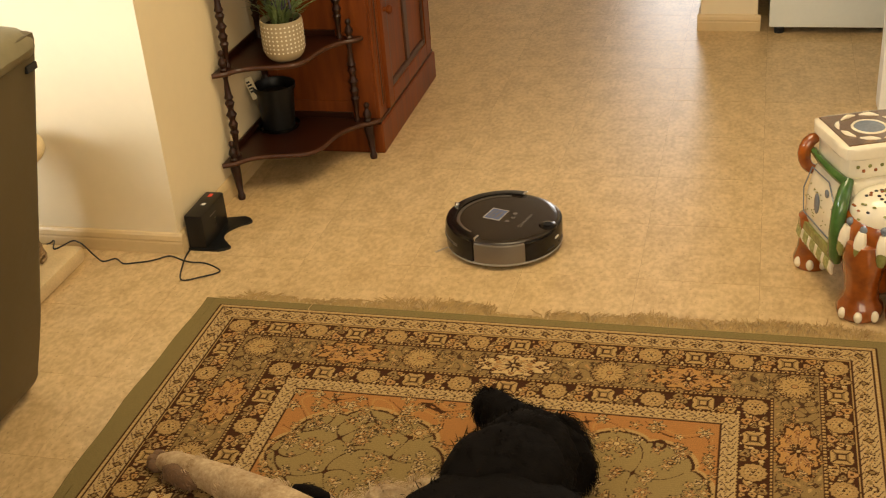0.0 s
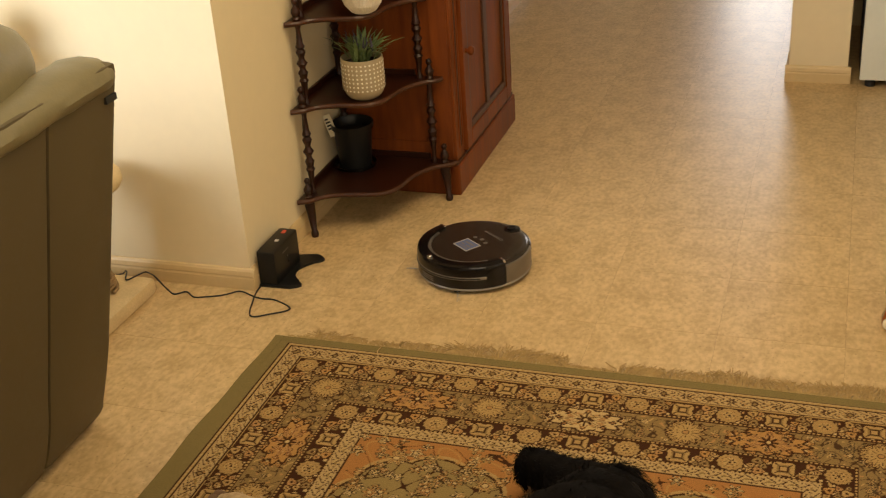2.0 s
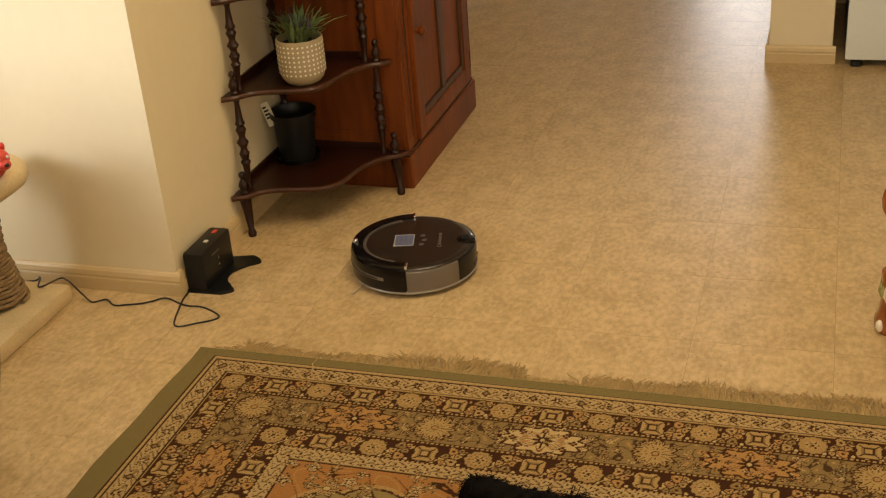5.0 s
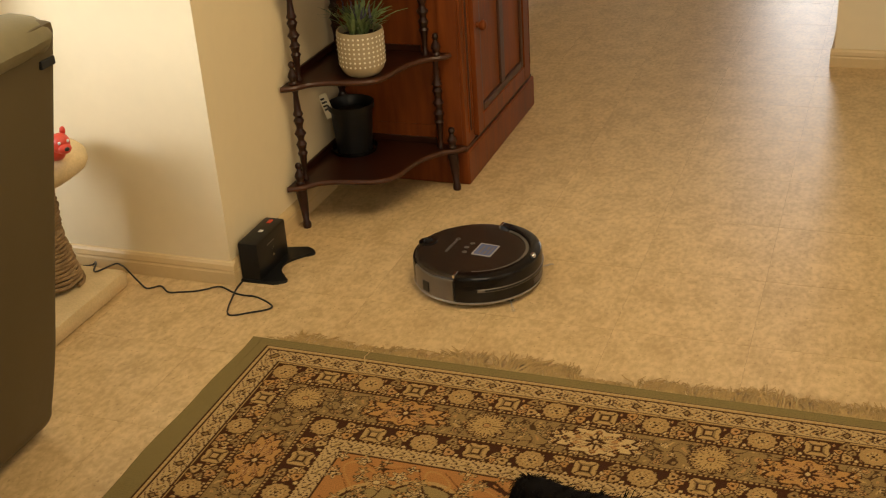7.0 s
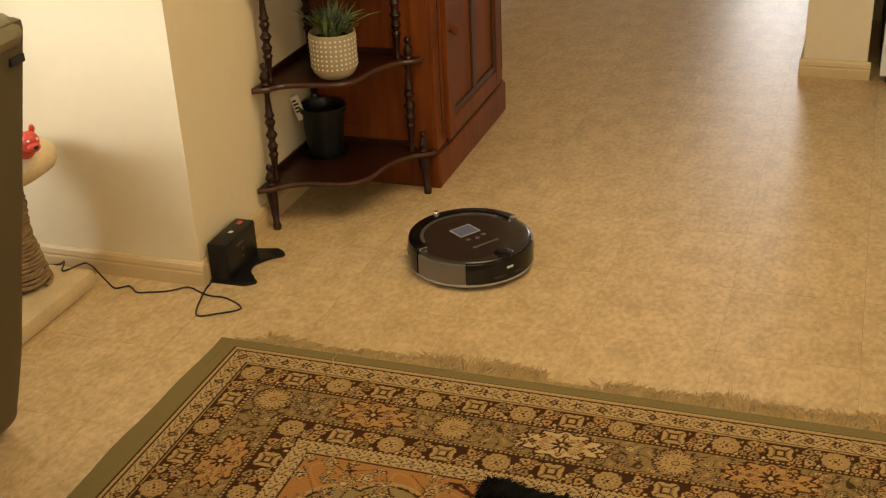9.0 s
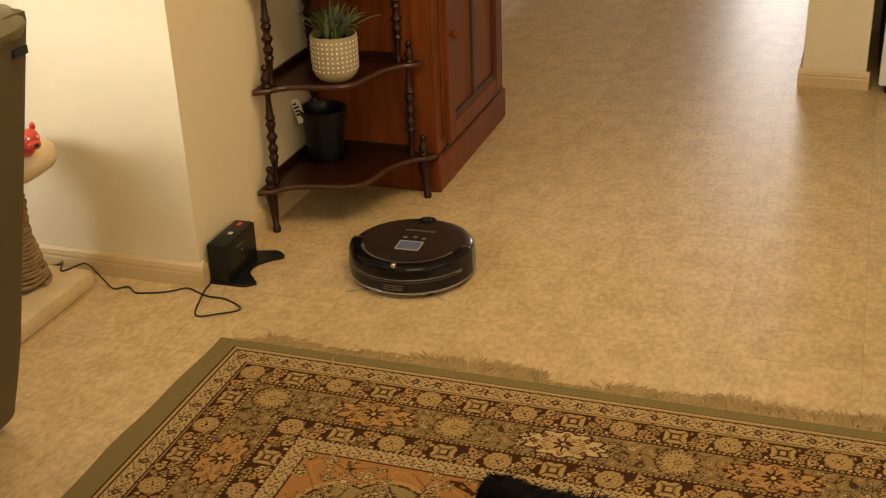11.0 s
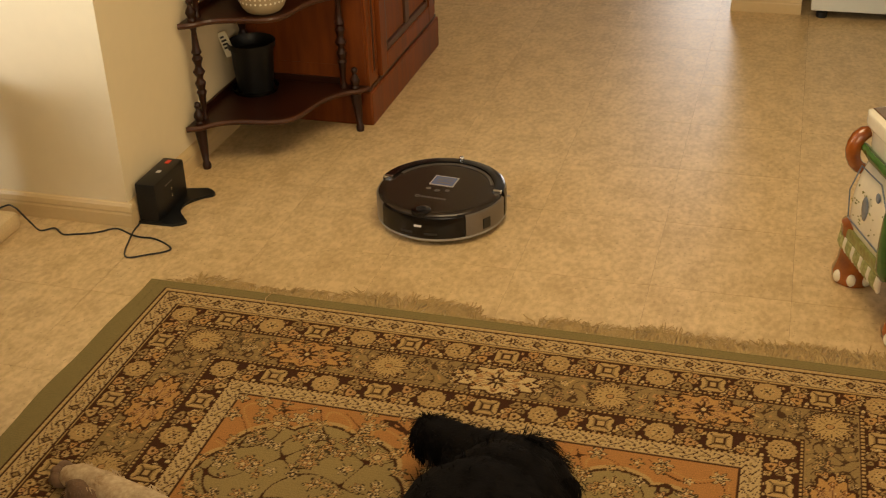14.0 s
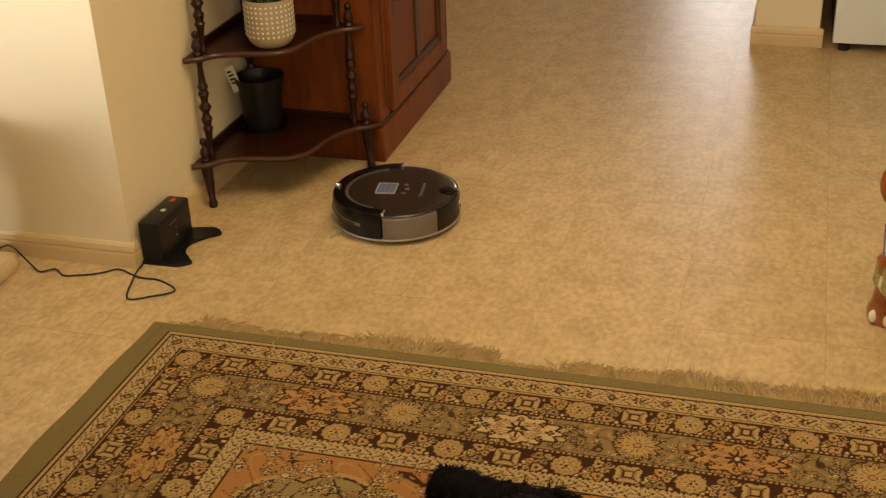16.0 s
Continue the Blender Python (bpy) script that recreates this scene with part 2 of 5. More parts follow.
def tube(bm, pts, radii, sides=8, cap=True):
    """A tapered tube along points."""
    pts = [Vector(p) for p in pts]
    if not isinstance(radii, (list, tuple)):
        radii = [radii] * len(pts)
    rings, up = [], Vector((0.13, 0.31, 0.94))
    for i, p in enumerate(pts):
        d = (pts[min(i + 1, len(pts) - 1)] - pts[max(i - 1, 0)]).normalized()
        s = d.cross(up)
        s = s.normalized() if s.length > 1e-4 else d.orthogonal().normalized()
        u = s.cross(d)
        rings.append([bm.verts.new(p + radii[i] * (math.cos(a) * s + math.sin(a) * u)) for a in [2 * math.pi * k / sides for k in range(sides)]])
        up = u
    for a, b in zip(rings, rings[1:]):
        for k in range(sides):
            bm.faces.new((a[k], a[(k + 1) % sides], b[(k + 1) % sides], b[k]))
    if cap and sides > 2:
        bm.faces.new(rings[0][::-1])
        bm.faces.new(rings[-1])
    return bm


def slab(bm, outline, z0, z1, bevel=0.0):
    """A flat plate of any outline, with rounded rims."""
    lo = [bm.verts.new((x, y, z0)) for x, y in outline]
    hi = [bm.verts.new((x, y, z1)) for x, y in outline]
    n = len(outline)
    bm.faces.new(lo[::-1])
    top = bm.faces.new(hi)
    for i in range(n):
        bm.faces.new((lo[i], lo[(i + 1) % n], hi[(i + 1) % n], hi[i]))
    if bevel:
        bmesh.ops.bevel(bm, geom=list(top.edges), offset=bevel, segments=2, profile=0.6, affect="EDGES")
    return bm


def blob(bm, at, size, m=None, seg=20, rings=12, rough=0.0, freq=9.0):
    r = bmesh.ops.create_uvsphere(bm, u_segments=seg, v_segments=rings, radius=1.0)
    for v in r["verts"]:
        k = 1 + rough * noise.noise(v.co * freq / 3 + Vector(at) * 7)
        v.co = Vector((v.co.x * size[0], v.co.y * size[1], v.co.z * size[2])) * k
        if m:
            v.co = m @ v.co
        v.co += Vector(at)
    return r["verts"]


# ---- structure ----
WX, WY = -0.345, 0.386          # faces of the nook wall and of the north wall
SEAM_X, SEAM_Y, TILE = 1.345, 0.385, 0.325


def wall_with_opening(name, axis, at, thick, a0, a1, o0, o1, z0, z1, mat, label):
    """A wall along x or y with one opening through it."""
    bm = bmesh.new()
    for u0, u1, v0, v1 in ((a0, o0, 0, 2.5), (o1, a1, 0, 2.5), (o0, o1, 0, z0), (o0, o1, z1, 2.5)):
        if u1 - u0 > 1e-3 and v1 - v0 > 1e-3:
            if axis == "x":
                box(bm, u0, u1, at, at + thick, v0, v1)
            else:
                box(bm, at, at + thick, u0, u1, v0, v1)
    return tagged(part(name, bm, mat), label, "wall", kind="structure")


floor = tagged(part("floor", boxm(-2.6, 4.1, -4.2, 7.6, -0.12, -0.0006), SEAM), "beige mottled vinyl tile floor with fine seams", "floor", kind="structure")
wall_with_opening("wall_west", "y", -2.62, 0.12, -4.2, WY + 0.12, -3.05, -1.25, 0.66, 2.24, WALL, "cream painted wall with a window opening")
wall_with_opening("wall_far", "x", 7.5, 0.12, -0.48, 4.1, 0.35, 1.05, 0.15, 2.15, WALL, "cream painted wall with a glazed opening")
# the south and east openings are added to hold the fill lamps
wall_with_opening("wall_south", "x", -4.2, 0.12, -2.6, 4.1, 0.6, 3.4, 0.7, 2.3, WALL, "cream painted wall with a window opening")
wall_with_opening("wall_east", "y", 4.0, 0.12, -4.2, 7.6, -1.8, 0.0, 0.75, 2.25, WALL, "cream painted wall with a window opening")
tagged(part("wall_north", boxm(-2.6, WX, WY, WY + 0.12, 0, 2.5), WALL), "cream painted wall washed by window light", "wall", kind="structure")
tagged(part("wall_nook", boxm(WX - 0.12, WX, WY + 0.12, 7.5, 0, 2.5), WALL), "cream painted wall behind the corner shelf", "wall", kind="structure")
tagged(part("wall_stub", boxm(1.072, 1.302, 2.468, 3.4, 0, 2.5, bevel=0.004), WALL), "narrow cream painted wall end beside the refrigerator", "wall", kind="structure")
tagged(part("wall_kitchen", boxm(1.302, 4.0, 3.28, 3.4, 0, 2.5), WALL), "cream painted wall behind the refrigerator", "wall", kind="structure")
tagged(part("wall_partition", boxm(1.722, 4.0, 1.6, 1.72, 0, 2.5, bevel=0.004), WHITE), "white painted partition end", "wall", kind="structure")
tagged(part("ceiling", boxm(-2.6, 4.1, -4.2, 7.6, 2.5, 2.6), CEIL), "plain white painted ceiling", "ceiling", kind="structure")


def skirting(name, x0, y0, x1, y1, nx, ny, label="cream gloss skirting board with a moulded top", height=0.068):
    """A moulded board along a wall from one end to the other; n points into the room."""
    prof = [(0, 0), (0.013, 0), (0.013, height * 0.52), (0.011, height * 0.6), (0.0125, height * 0.68), (0.0095, height * 0.86), (0.005, height * 0.96), (0, height)]
    bm = bmesh.new()
    ends = [[bm.verts.new((x + nx * d, y + ny * d, z)) for d, z in prof] for x, y in ((x0, y0), (x1, y1))]
    for i in range(len(prof) - 1):
        bm.faces.new((ends[0][i], ends[0][i + 1], ends[1][i + 1], ends[1][i]))
    bm.faces.new(ends[0][::-1])
    bm.faces.new(ends[1])
    bmesh.ops.recalc_face_normals(bm, faces=bm.faces[:])
    return tagged(part(name, bm, SKIRT), label, "skirting board", kind="structure")


skirting("baseboard_north", -2.6, WY, WX + 0.013, WY, 0, -1)
skirting("baseboard_nook", WX, WY + 0.0005, WX, 1.13, 1, 0)
skirting("baseboard_nook_far", WX, 1.9, WX, 7.5, 1, 0)
skirting("baseboard_stub_front", 1.059, 2.468, 1.315, 2.468, 0, -1)
skirting("baseboard_stub_side", 1.072, 2.4685, 1.072, 3.4, -1, 0)


# ---- things: corner shelf, cabinet and what stands on them ----
def spindle(bm, x0, y0, z0, x1, y1, z1, r=0.0122):
    """A turned baluster from foot to head."""
    knobs = [(0.0, 0.9), (0.03, 0.9), (0.06, 0.6), (0.18, 0.72), (0.27, 0.95), (0.30, 1.25), (0.33, 0.85), (0.40, 1.3), (0.44, 0.8), (0.47, 0.8), (0.52, 1.45), (0.57, 0.8), (0.60, 0.8), (0.66, 1.3), (0.70, 0.85), (0.73, 1.25), (0.77, 0.9), (0.88, 0.7), (0.95, 0.6), (1.0, 0.9)]
    pts = [(x0 + (x1 - x0) * s, y0 + (y1 - y0) * s, z0 + (z1 - z0) * s) for s, _ in knobs]
    return tube(bm, pts, [r * k for _, k in knobs], 12)


def finial(bm, x, y, z):
    prof = [(0.0105, 0), (0.0115, 0.004), (0.0085, 0.009), (0.0095, 0.014), (0.0125, 0.021), (0.010, 0.03), (0.0055, 0.038), (0.0045, 0.042), (0.0075, 0.046), (0.0085, 0.052), (0.006, 0.058), (0, 0.061)]
    return lathe(bm, [(r * 1.2, h * 1.12) for r, h in prof], 14, (x, y, z))


def shelf_outline(a, corner, n=40):
    """Triangle in the corner with a serpentine front."""
    ax, ay, bx, by = corner[0], corner[1] - a, corner[0] + a, corner[1]
    pts = []
    for i in range(n + 1):
        s = i / n
        out = 0.098 * a / 0.4 * math.exp(-(((s - 0.47) / 0.2) ** 2)) + 0.012 * math.exp(-(((s - 0.07) / 0.06) ** 2)) + 0.012 * math.exp(-(((s - 0.95) / 0.05) ** 2)) - 0.004
        pts.append((ax + (bx - ax) * s + out * 0.707, ay + (by - ay) * s - out * 0.707))
    return pts + [(corner[0], corner[1])]


CORNER = (-0.340, 1.143)
shelf_unit = thing("corner_shelf", 0, 0, label="dark-stained wooden corner shelf with turned spindles and serpentine shelves", category="shelf")
TIERS = [(0.132, 0.408), (0.425, 0.375), (0.695, 0.345)]
for n, (z, a) in enumerate(TIERS):
    board = part("shelf_board", slab(bmesh.new(), shelf_outline(a, CORNER), z - 0.016, z, 0.004), WALNUT, shelf_unit)
    out = shelf_outline(a, CORNER)[:-1]
    lip = bmesh.new()
    tube(lip, [(x, y, z - 0.008) for x, y in out], 0.0082, 8)
    part("edge_moulding", lip, EDGE, board, "worn lighter front edge", smooth=True)
    rail = bmesh.new()
    box(rail, CORNER[0], CORNER[0] + 0.008, CORNER[1] - a + 0.09, CORNER[1], z, z + 0.02, 0.002)
    box(rail, CORNER[0] + 0.009, CORNER[0] + a - 0.09, CORNER[1] - 0.008, CORNER[1], z, z + 0.02, 0.002)
    part("back_rail", rail, WALNUT, board)
    inset = 0.032
    ends = [(CORNER[0] + 0.028, CORNER[1] - a + inset), (CORNER[0] + a - inset, CORNER[1] - 0.028)]
    for x, y in ends:
        part("finial", finial(bmesh.new(), x, y, z), WALNUT, shelf_unit, smooth=True)
        if n == 0:
            sx, sy = (0.012, -0.012)
            leg = bmesh.new()
            tube(leg, [(x + sx, y + sy, 0.0), (x + sx, y + sy, 0.010), (x + sx * 0.9, y + sy * 0.9, 0.016), (x + sx * 0.8, y + sy * 0.8, 0.022), (x + sx * 0.5, y + sy * 0.5, 0.07), (x, y, 0.105), (x, y, z - 0.016)], [0.0115, 0.013, 0.0115, 0.009, 0.0135, 0.0165, 0.0165], 14)
            part("leg", leg, WALNUT, shelf_unit, smooth=True)
    z_top, a_top = TIERS[n + 1] if n + 1 < len(TIERS) else (0.98, a - 0.03)
    for x, y in ((CORNER[0] + 0.028, CORNER[1] - a_top + inset + 0.004), (CORNER[0] + a_top - inset - 0.004, CORNER[1] - 0.028), (CORNER[0] + 0.022, CORNER[1] - 0.022)):
        part("spindle", spindle(bmesh.new(), x, y, z, x, y, z_top - 0.016), WALNUT, shelf_unit, smooth=True)
part("shelf_board", slab(bmesh.new(), shelf_outline(0.315, CORNER), 0.964, 0.98, 0.004), WALNUT, shelf_unit)
part("leg", tube(bmesh.new(), [(CORNER[0] + 0.03, CORNER[1] - 0.03, 0), (CORNER[0] + 0.03, CORNER[1] - 0.03, 0.118)], [0.009, 0.013], 12), WALNUT, shelf_unit, smooth=True)


def cabinet():
    c = thing("cabinet", 0, 0, label="red-brown stained wooden cabinet with a two-panel door and dark mouldings", category="cabinet")
    x0, x1, y0, y1, zt = WX + 0.002, 0.062, 1.150, 1.868, 1.02
    part("body", boxm(x0, x1, y0, y1, 0.1, zt, bevel=0.004), CHERRY, c)
    part("plinth", boxm(x0, x1 + 0.016, y0 - 0.008, y1 + 0.010, 0.0, 0.108, bevel=0.006), CHERRY, c)
    part("plinth_moulding", boxm(x0, x1 + 0.009, y0 - 0.004, y1 + 0.005, 0.108, 0.118, bevel=0.004), CHERRY_D, c)
    part("top", boxm(x0, x1 + 0.02, y0 - 0.012, y1 + 0.014, zt, zt + 0.03, bevel=0.008), CHERRY, c)
    # corner stiles with reeding
    for ya, yb in ((y0, y0 + 0.085), (y1 - 0.05, y1)):
        st = part("stile", boxm(x1, x1 + 0.007, ya + 0.002, yb, 0.122, zt - 0.01, bevel=0.002), CHERRY, c)
        for k in range(3):
            yy = ya + (yb - ya) * (0.38 + 0.2 * k)
            reed = bmesh.new()
            tube(reed, [(x1 + 0.007, yy, 0.16), (x1 + 0.007, yy, zt - 0.05)], 0.0035, 8)
            part("reed", reed, CHERRY_D if k == 1 else CHERRY, st, smooth=True)
    ya, yb, za, zb = y0 + 0.088, y1 - 0.053, 0.128, zt - 0.02
    d = part("door", boxm(x1, x1 + 0.004, ya, yb, za, zb), CHERRY, c)
    rails = [(ya, ya + 0.055, za, zb), (yb - 0.06, yb, za, zb), (ya + 0.055, yb - 0.06, za, za + 0.055), (ya + 0.055, yb - 0.06, zb - 0.06, zb)]
    for a, b, e, f in rails:
        part("door_frame", boxm(x1 + 0.004, x1 + 0.020, a, b, e, f, bevel=0.003), CHERRY, d)
    ia, ib, ja, jb = ya + 0.055, yb - 0.06, za + 0.055, zb - 0.06
    mid = (ia + ib) / 2
    for a, b, e, f in ((ia, ia + 0.02, ja, jb), (ib - 0.02, ib, ja, jb), (ia + 0.02, ib - 0.02, ja, ja + 0.024), (ia + 0.02, ib - 0.02, jb - 0.024, jb), (mid - 0.022, mid + 0.022, ja + 0.024, jb - 0.024)):
        part("panel_moulding", boxm(x1 + 0.004, x1 + 0.016, a, b, e, f, bevel=0.004), CHERRY_D, d, "dark stained moulding")
    for a, b in ((ia + 0.02, mid - 0.022), (mid + 0.022, ib - 0.02)):
        part("panel", boxm(x1 + 0.004, x1 + 0.010, a + 0.002, b - 0.002, ja + 0.026, jb - 0.026, bevel=0.004), CHERRY, d)
    knob = lathem([(0.009, 0), (0.008, 0.009), (0.013, 0.014), (0.017, 0.021), (0.0155, 0.028), (0.008, 0.033), (0, 0.034)], 16, (x1 + 0.018, ya + 0.028, 0.475), pose(0, 0, 0, 0, 90, 0))
    part("knob", knob, CHERRY, d, smooth=True)
    for z in (0.2, 0.9):
        part("hinge", tube(bmesh.new(), [(x1 + 0.018, yb + 0.002, z), (x1 + 0.018, yb + 0.002, z + 0.045)], 0.004, 8), CHERRY_D, d)
    # side frame facing the shelf
    for a, b, e, f in ((x0 + 0.005, x0 + 0.06, 0.125, zt - 0.01), (x1 - 0.062, x1 - 0.004, 0.125, zt - 0.01), (x0 + 0.06, x1 - 0.062, 0.125, 0.19), (x0 + 0.06, x1 - 0.062, zt - 0.08, zt - 0.01)):
        part("side_frame", boxm(a, b, y0 - 0.0035, y0, e, f, bevel=0.001), CHERRY, c)


cabinet()


def plant_pot():
    p = thing("potted_plant", -0.150, 0.925, 0.4255, label="lavender plant in a taupe pot with white dots", category="potted plant")
    prof = [(0, 0.0), (0.043, 0), (0.05, 0.004), (0.060, 0.016), (0.0655, 0.03), (0.067, 0.05), (0.067, 0.128), (0.0655, 0.1315), (0.062, 0.1315), (0.060, 0.127), (0.059, 0.11), (0, 0.11)]
    pot = part("pot", lathem(prof, 40), POT, p, smooth=True)
    dots = bmesh.new()
    for row in range(7):
        z = 0.036 + row * 0.0135
        for k in range(30):
            a = 2 * math.pi * (k + 0.5 * (row % 2) * 0) / 30
            lathe(dots, [(0, 0.0011), (0.0022, 0.0009), (0.0033, 0)], 8, (0.0671 * math.cos(a), 0.0671 * math.sin(a), z), Euler((0, math.pi / 2, a)).to_matrix().to_4x4())
    tagged(part("dots", dots, POT_DOT, pot, "raised white glaze dots"), kind="stuff")
    part("soil", lathem([(0, 0.114), (0.058, 0.112)], 24), SOIL, p)
    rng = random.Random(4)
    leaves, flowers = bmesh.new(), bmesh.new()
    for k in range(150):
        a, r0 = rng.uniform(0, 6.283), rng.uniform(0, 0.042)
        lean, ln = rng.uniform(0.25, 1.0), rng.uniform(0.05, 0.098)
        x, y = r0 * math.cos(a), r0 * math.sin(a)
        a += rng.uniform(-0.7, 0.7)
        d, side = Vector((math.cos(a), math.sin(a), 0)), Vector((-math.sin(a), math.cos(a), 0))
        z0 = 0.112 + rng.uniform(0, 0.03)
        prev = None
        for s in range(5):
            u = s / 4
            c = Vector((x, y, z0)) + d * (lean * ln * u * (0.5 + 0.6 * u)) + Vector((0, 0, ln * (u - 0.45 * lean * u * u)))
            w = 0.0038 * (1 - u) ** 0.6 * (0.6 + u) + 0.0003
            row = [leaves.verts.new(c - side * w), leaves.verts.new(c + side * w + Vector((0, 0, 0.0006)))]
            if prev:
                leaves.faces.new((prev[0], prev[1], row[1], row[0]))
            prev = row
    for k in range(9):
        a, r0 = rng.uniform(0, 6.283), rng.uniform(0.005, 0.05)
        x, y, top = r0 * math.cos(a), r0 * math.sin(a), rng.uniform(0.18, 0.215)
        tube(leaves, [(x * 0.5, y * 0.5, 0.112), (x, y, top - 0.03)], 0.001, 5)
        for q in range(9):
            u = q / 8
            blob(flowers, (x + rng.uniform(-0.002, 0.002), y + rng.uniform(-0.002, 0.002), top - 0.035 + 0.04 * u), (0.0045 * (1.15 - u), 0.0045 * (1.15 - u), 0.0035), seg=6, rings=4)
    tagged(part("leaves", leaves, LEAF, p, "grey-green narrow leaves", smooth=True), kind="stuff")
    tagged(part("flower_spikes", flowers, LAVENDER, p, "dusky purple flower spikes"), kind="stuff")


plant_pot()


def black_pot():
    p = thing("plastic_pot", -0.258, 1.046, 0.1325, label="black plastic nursery pot with a printed plant tag", category="plant pot")
    prof = [(0, 0.004), (0.046, 0.004), (0.046, 0), (0.05, 0), (0.056, 0.07), (0.060, 0.118), (0.0655, 0.118), (0.0665, 0.132), (0.064, 0.133), (0.060, 0.126), (0.057, 0.1), (0, 0.098)]
    prof = [(r * 1.08, z * 1.17) for r, z in prof]
    pot = part("pot", lathem(prof, 32), BLACK, p, smooth=True)
    part("saucer", lathem([(0, 0.0), (0.067, 0.0), (0.071, 0.012), (0.069, 0.012), (0.065, 0.003), (0, 0.003)], 32), BLACK_GLOSS, p, "glossy black saucer", smooth=True)
    part("soil", lathem([(0, 0.126), (0.060, 0.122)], 24), SOIL, pot)
    tag = bmesh.new()
    box(tag, -0.014, 0.014, -0.0006, 0.0006, 0, 0.075, m=pose(-0.050, -0.040, 0.117, -12, -20, 15))
    tg = part("plant_tag", tag, CARD, p, "cream printed plant tag")
    for k in range(4):
        bars = bmesh.new()
        box(bars, -0.010, 0.002 + 0.002 * (k % 3), -0.0012, -0.0006, 0.024 + 0.011 * k, 0.030 + 0.011 * k, m=pose(-0.050, -0.040, 0.117, -12, -20, 15))
        part("print_bar", bars, CABLE, tg)


black_pot()

white_pot = thing("ceramic_pot", -0.13, 0.93, 0.6955, label="white ribbed round ceramic pot on the upper shelf", category="plant pot")
ribs = bmesh.new()
rings = []
for r, z in [(0.0, 0.0), (0.028, 0.0), (0.038, 0.006), (0.056, 0.028), (0.065, 0.055), (0.062, 0.085), (0.052, 0.108), (0.048, 0.112), (0.044, 0.108), (0.05, 0.08), (0.0, 0.07)]:
    rings.append([ribs.verts.new(((r + (0.0012 if i % 2 else -0.0004) * (r > 0.03)) * math.cos(i * math.pi / 40), (r + (0.0012 if i % 2 else -0.0004) * (r > 0.03)) * math.sin(i * math.pi / 40), z)) for i in range(80)])
for a, b in zip(rings, rings[1:]):
    for i in range(80):
        ribs.faces.new((a[i], a[(i + 1) % 80], b[(i + 1) % 80], b[i]))
bmesh.ops.remove_doubles(ribs, verts=ribs.verts[:], dist=0.0002)
part("bowl", ribs, POT_WHITE, white_pot)


# ---- charging dock and its cable ----
dock = thing("charging_dock", 0, 0, label="black plastic charging dock standing against the wall", category="charging dock")
db = part("housing", boxm(-0.331, -0.272, 0.405, 0.575, 0.004, 0.115, bevel=0.007), BLACK, dock, smooth=True)
plate = [(-0.331, 0.4)]
for i in range(21):
    s = i / 20
    a = -math.pi / 2 + math.pi * s
    if s < 0.30:
        u = s / 0.30
        plate.append((-0.235 + 0.030 * math.sin(math.pi * u * 0.9), 0.402 + 0.045 * u))
    elif s < 0.7:
        u = (s - 0.30) / 0.40
        plate.append((-0.225 - 0.032 * math.sin(math.pi * u), 0.447 + 0.125 * u))
    else:
        u = (s - 0.7) / 0.3
        plate.append((-0.235 + 0.034 * math.sin(math.pi * (0.1 + 0.9 * u)), 0.572 + 0.053 * u))
plate += [(-0.275, 0.612), (-0.331, 0.60)]
part("base_plate", slab(bmesh.new(), plate, 0, 0.008, 0.003), BLACK, dock)
part("status_lens", boxm(-0.309, -0.297, 0.537, 0.557, 0.1145, 0.1165, bevel=0.0008), RED, db, "red indicator lens")
part("print_mark", boxm(-0.306, -0.294, 0.480, 0.494, 0.1148, 0.1156), LIGHT_WHITE, db)
for k in range(2):
    part("contact", boxm(-0.2725, -0.2705, 0.486, 0.492, 0.045 + 0.018 * k, 0.053 + 0.018 * k), CHROME, db)
part("print_bar", boxm(-0.2724, -0.2712, 0.46, 0.5, 0.086, 0.090), MARK, db)

# the cable lies on the floor, climbs over the corner of the scratching post's base and drops behind it
wire = [(-0.330, 0.412, 0), (-0.328, 0.405, 0), (-0.316, 0.333, 0), (-0.279, 0.228, 0), (-0.228, 0.246, 0), (-0.181, 0.287, 0), (-0.245, 0.327, 0), (-0.305, 0.329, 0), (-0.373, 0.357, 0), (-0.413, 0.325, 0), (-0.464, 0.305, 0), (-0.497, 0.297, 0), (-0.535, 0.321, 0), (-0.566, 0.302, 0), (-0.600, 0.314, 0.012), (-0.618, 0.300, 0.052), (-0.645, 0.318, 0.052), (-0.680, 0.335, 0.045), (-0.700, 0.270, 0.052), (-0.735, 0.325, 0.050), (-0.80, 0.345, 0.02), (-1.1, 0.350, 0)]
smooth_pts = []
for i in range(len(wire) - 1):
    p0, p1, p2, p3 = (Vector(wire[max(0, min(len(wire) - 1, i + k))]) for k in (-1, 0, 1, 2))
    for s in range(6):
        t = s / 6
        q = 0.5 * (2 * p1 + (p2 - p0) * t + (2 * p0 - 5 * p1 + 4 * p2 - p3) * t * t + (3 * p1 - p0 - 3 * p2 + p3) * t ** 3)
        lift = 0.0028 + 0.004 * max(0.0, noise.noise(Vector((q.x * 18, q.y * 18, 2.0))))
        smooth_pts.append((q.x, q.y, max(0.0, q.z) + lift))
tagged(part("power_cable", tube(bmesh.new(), smooth_pts, 0.0024, 8), CABLE, smooth=True), "thin black power cable lying kinked along the floor", "cable")


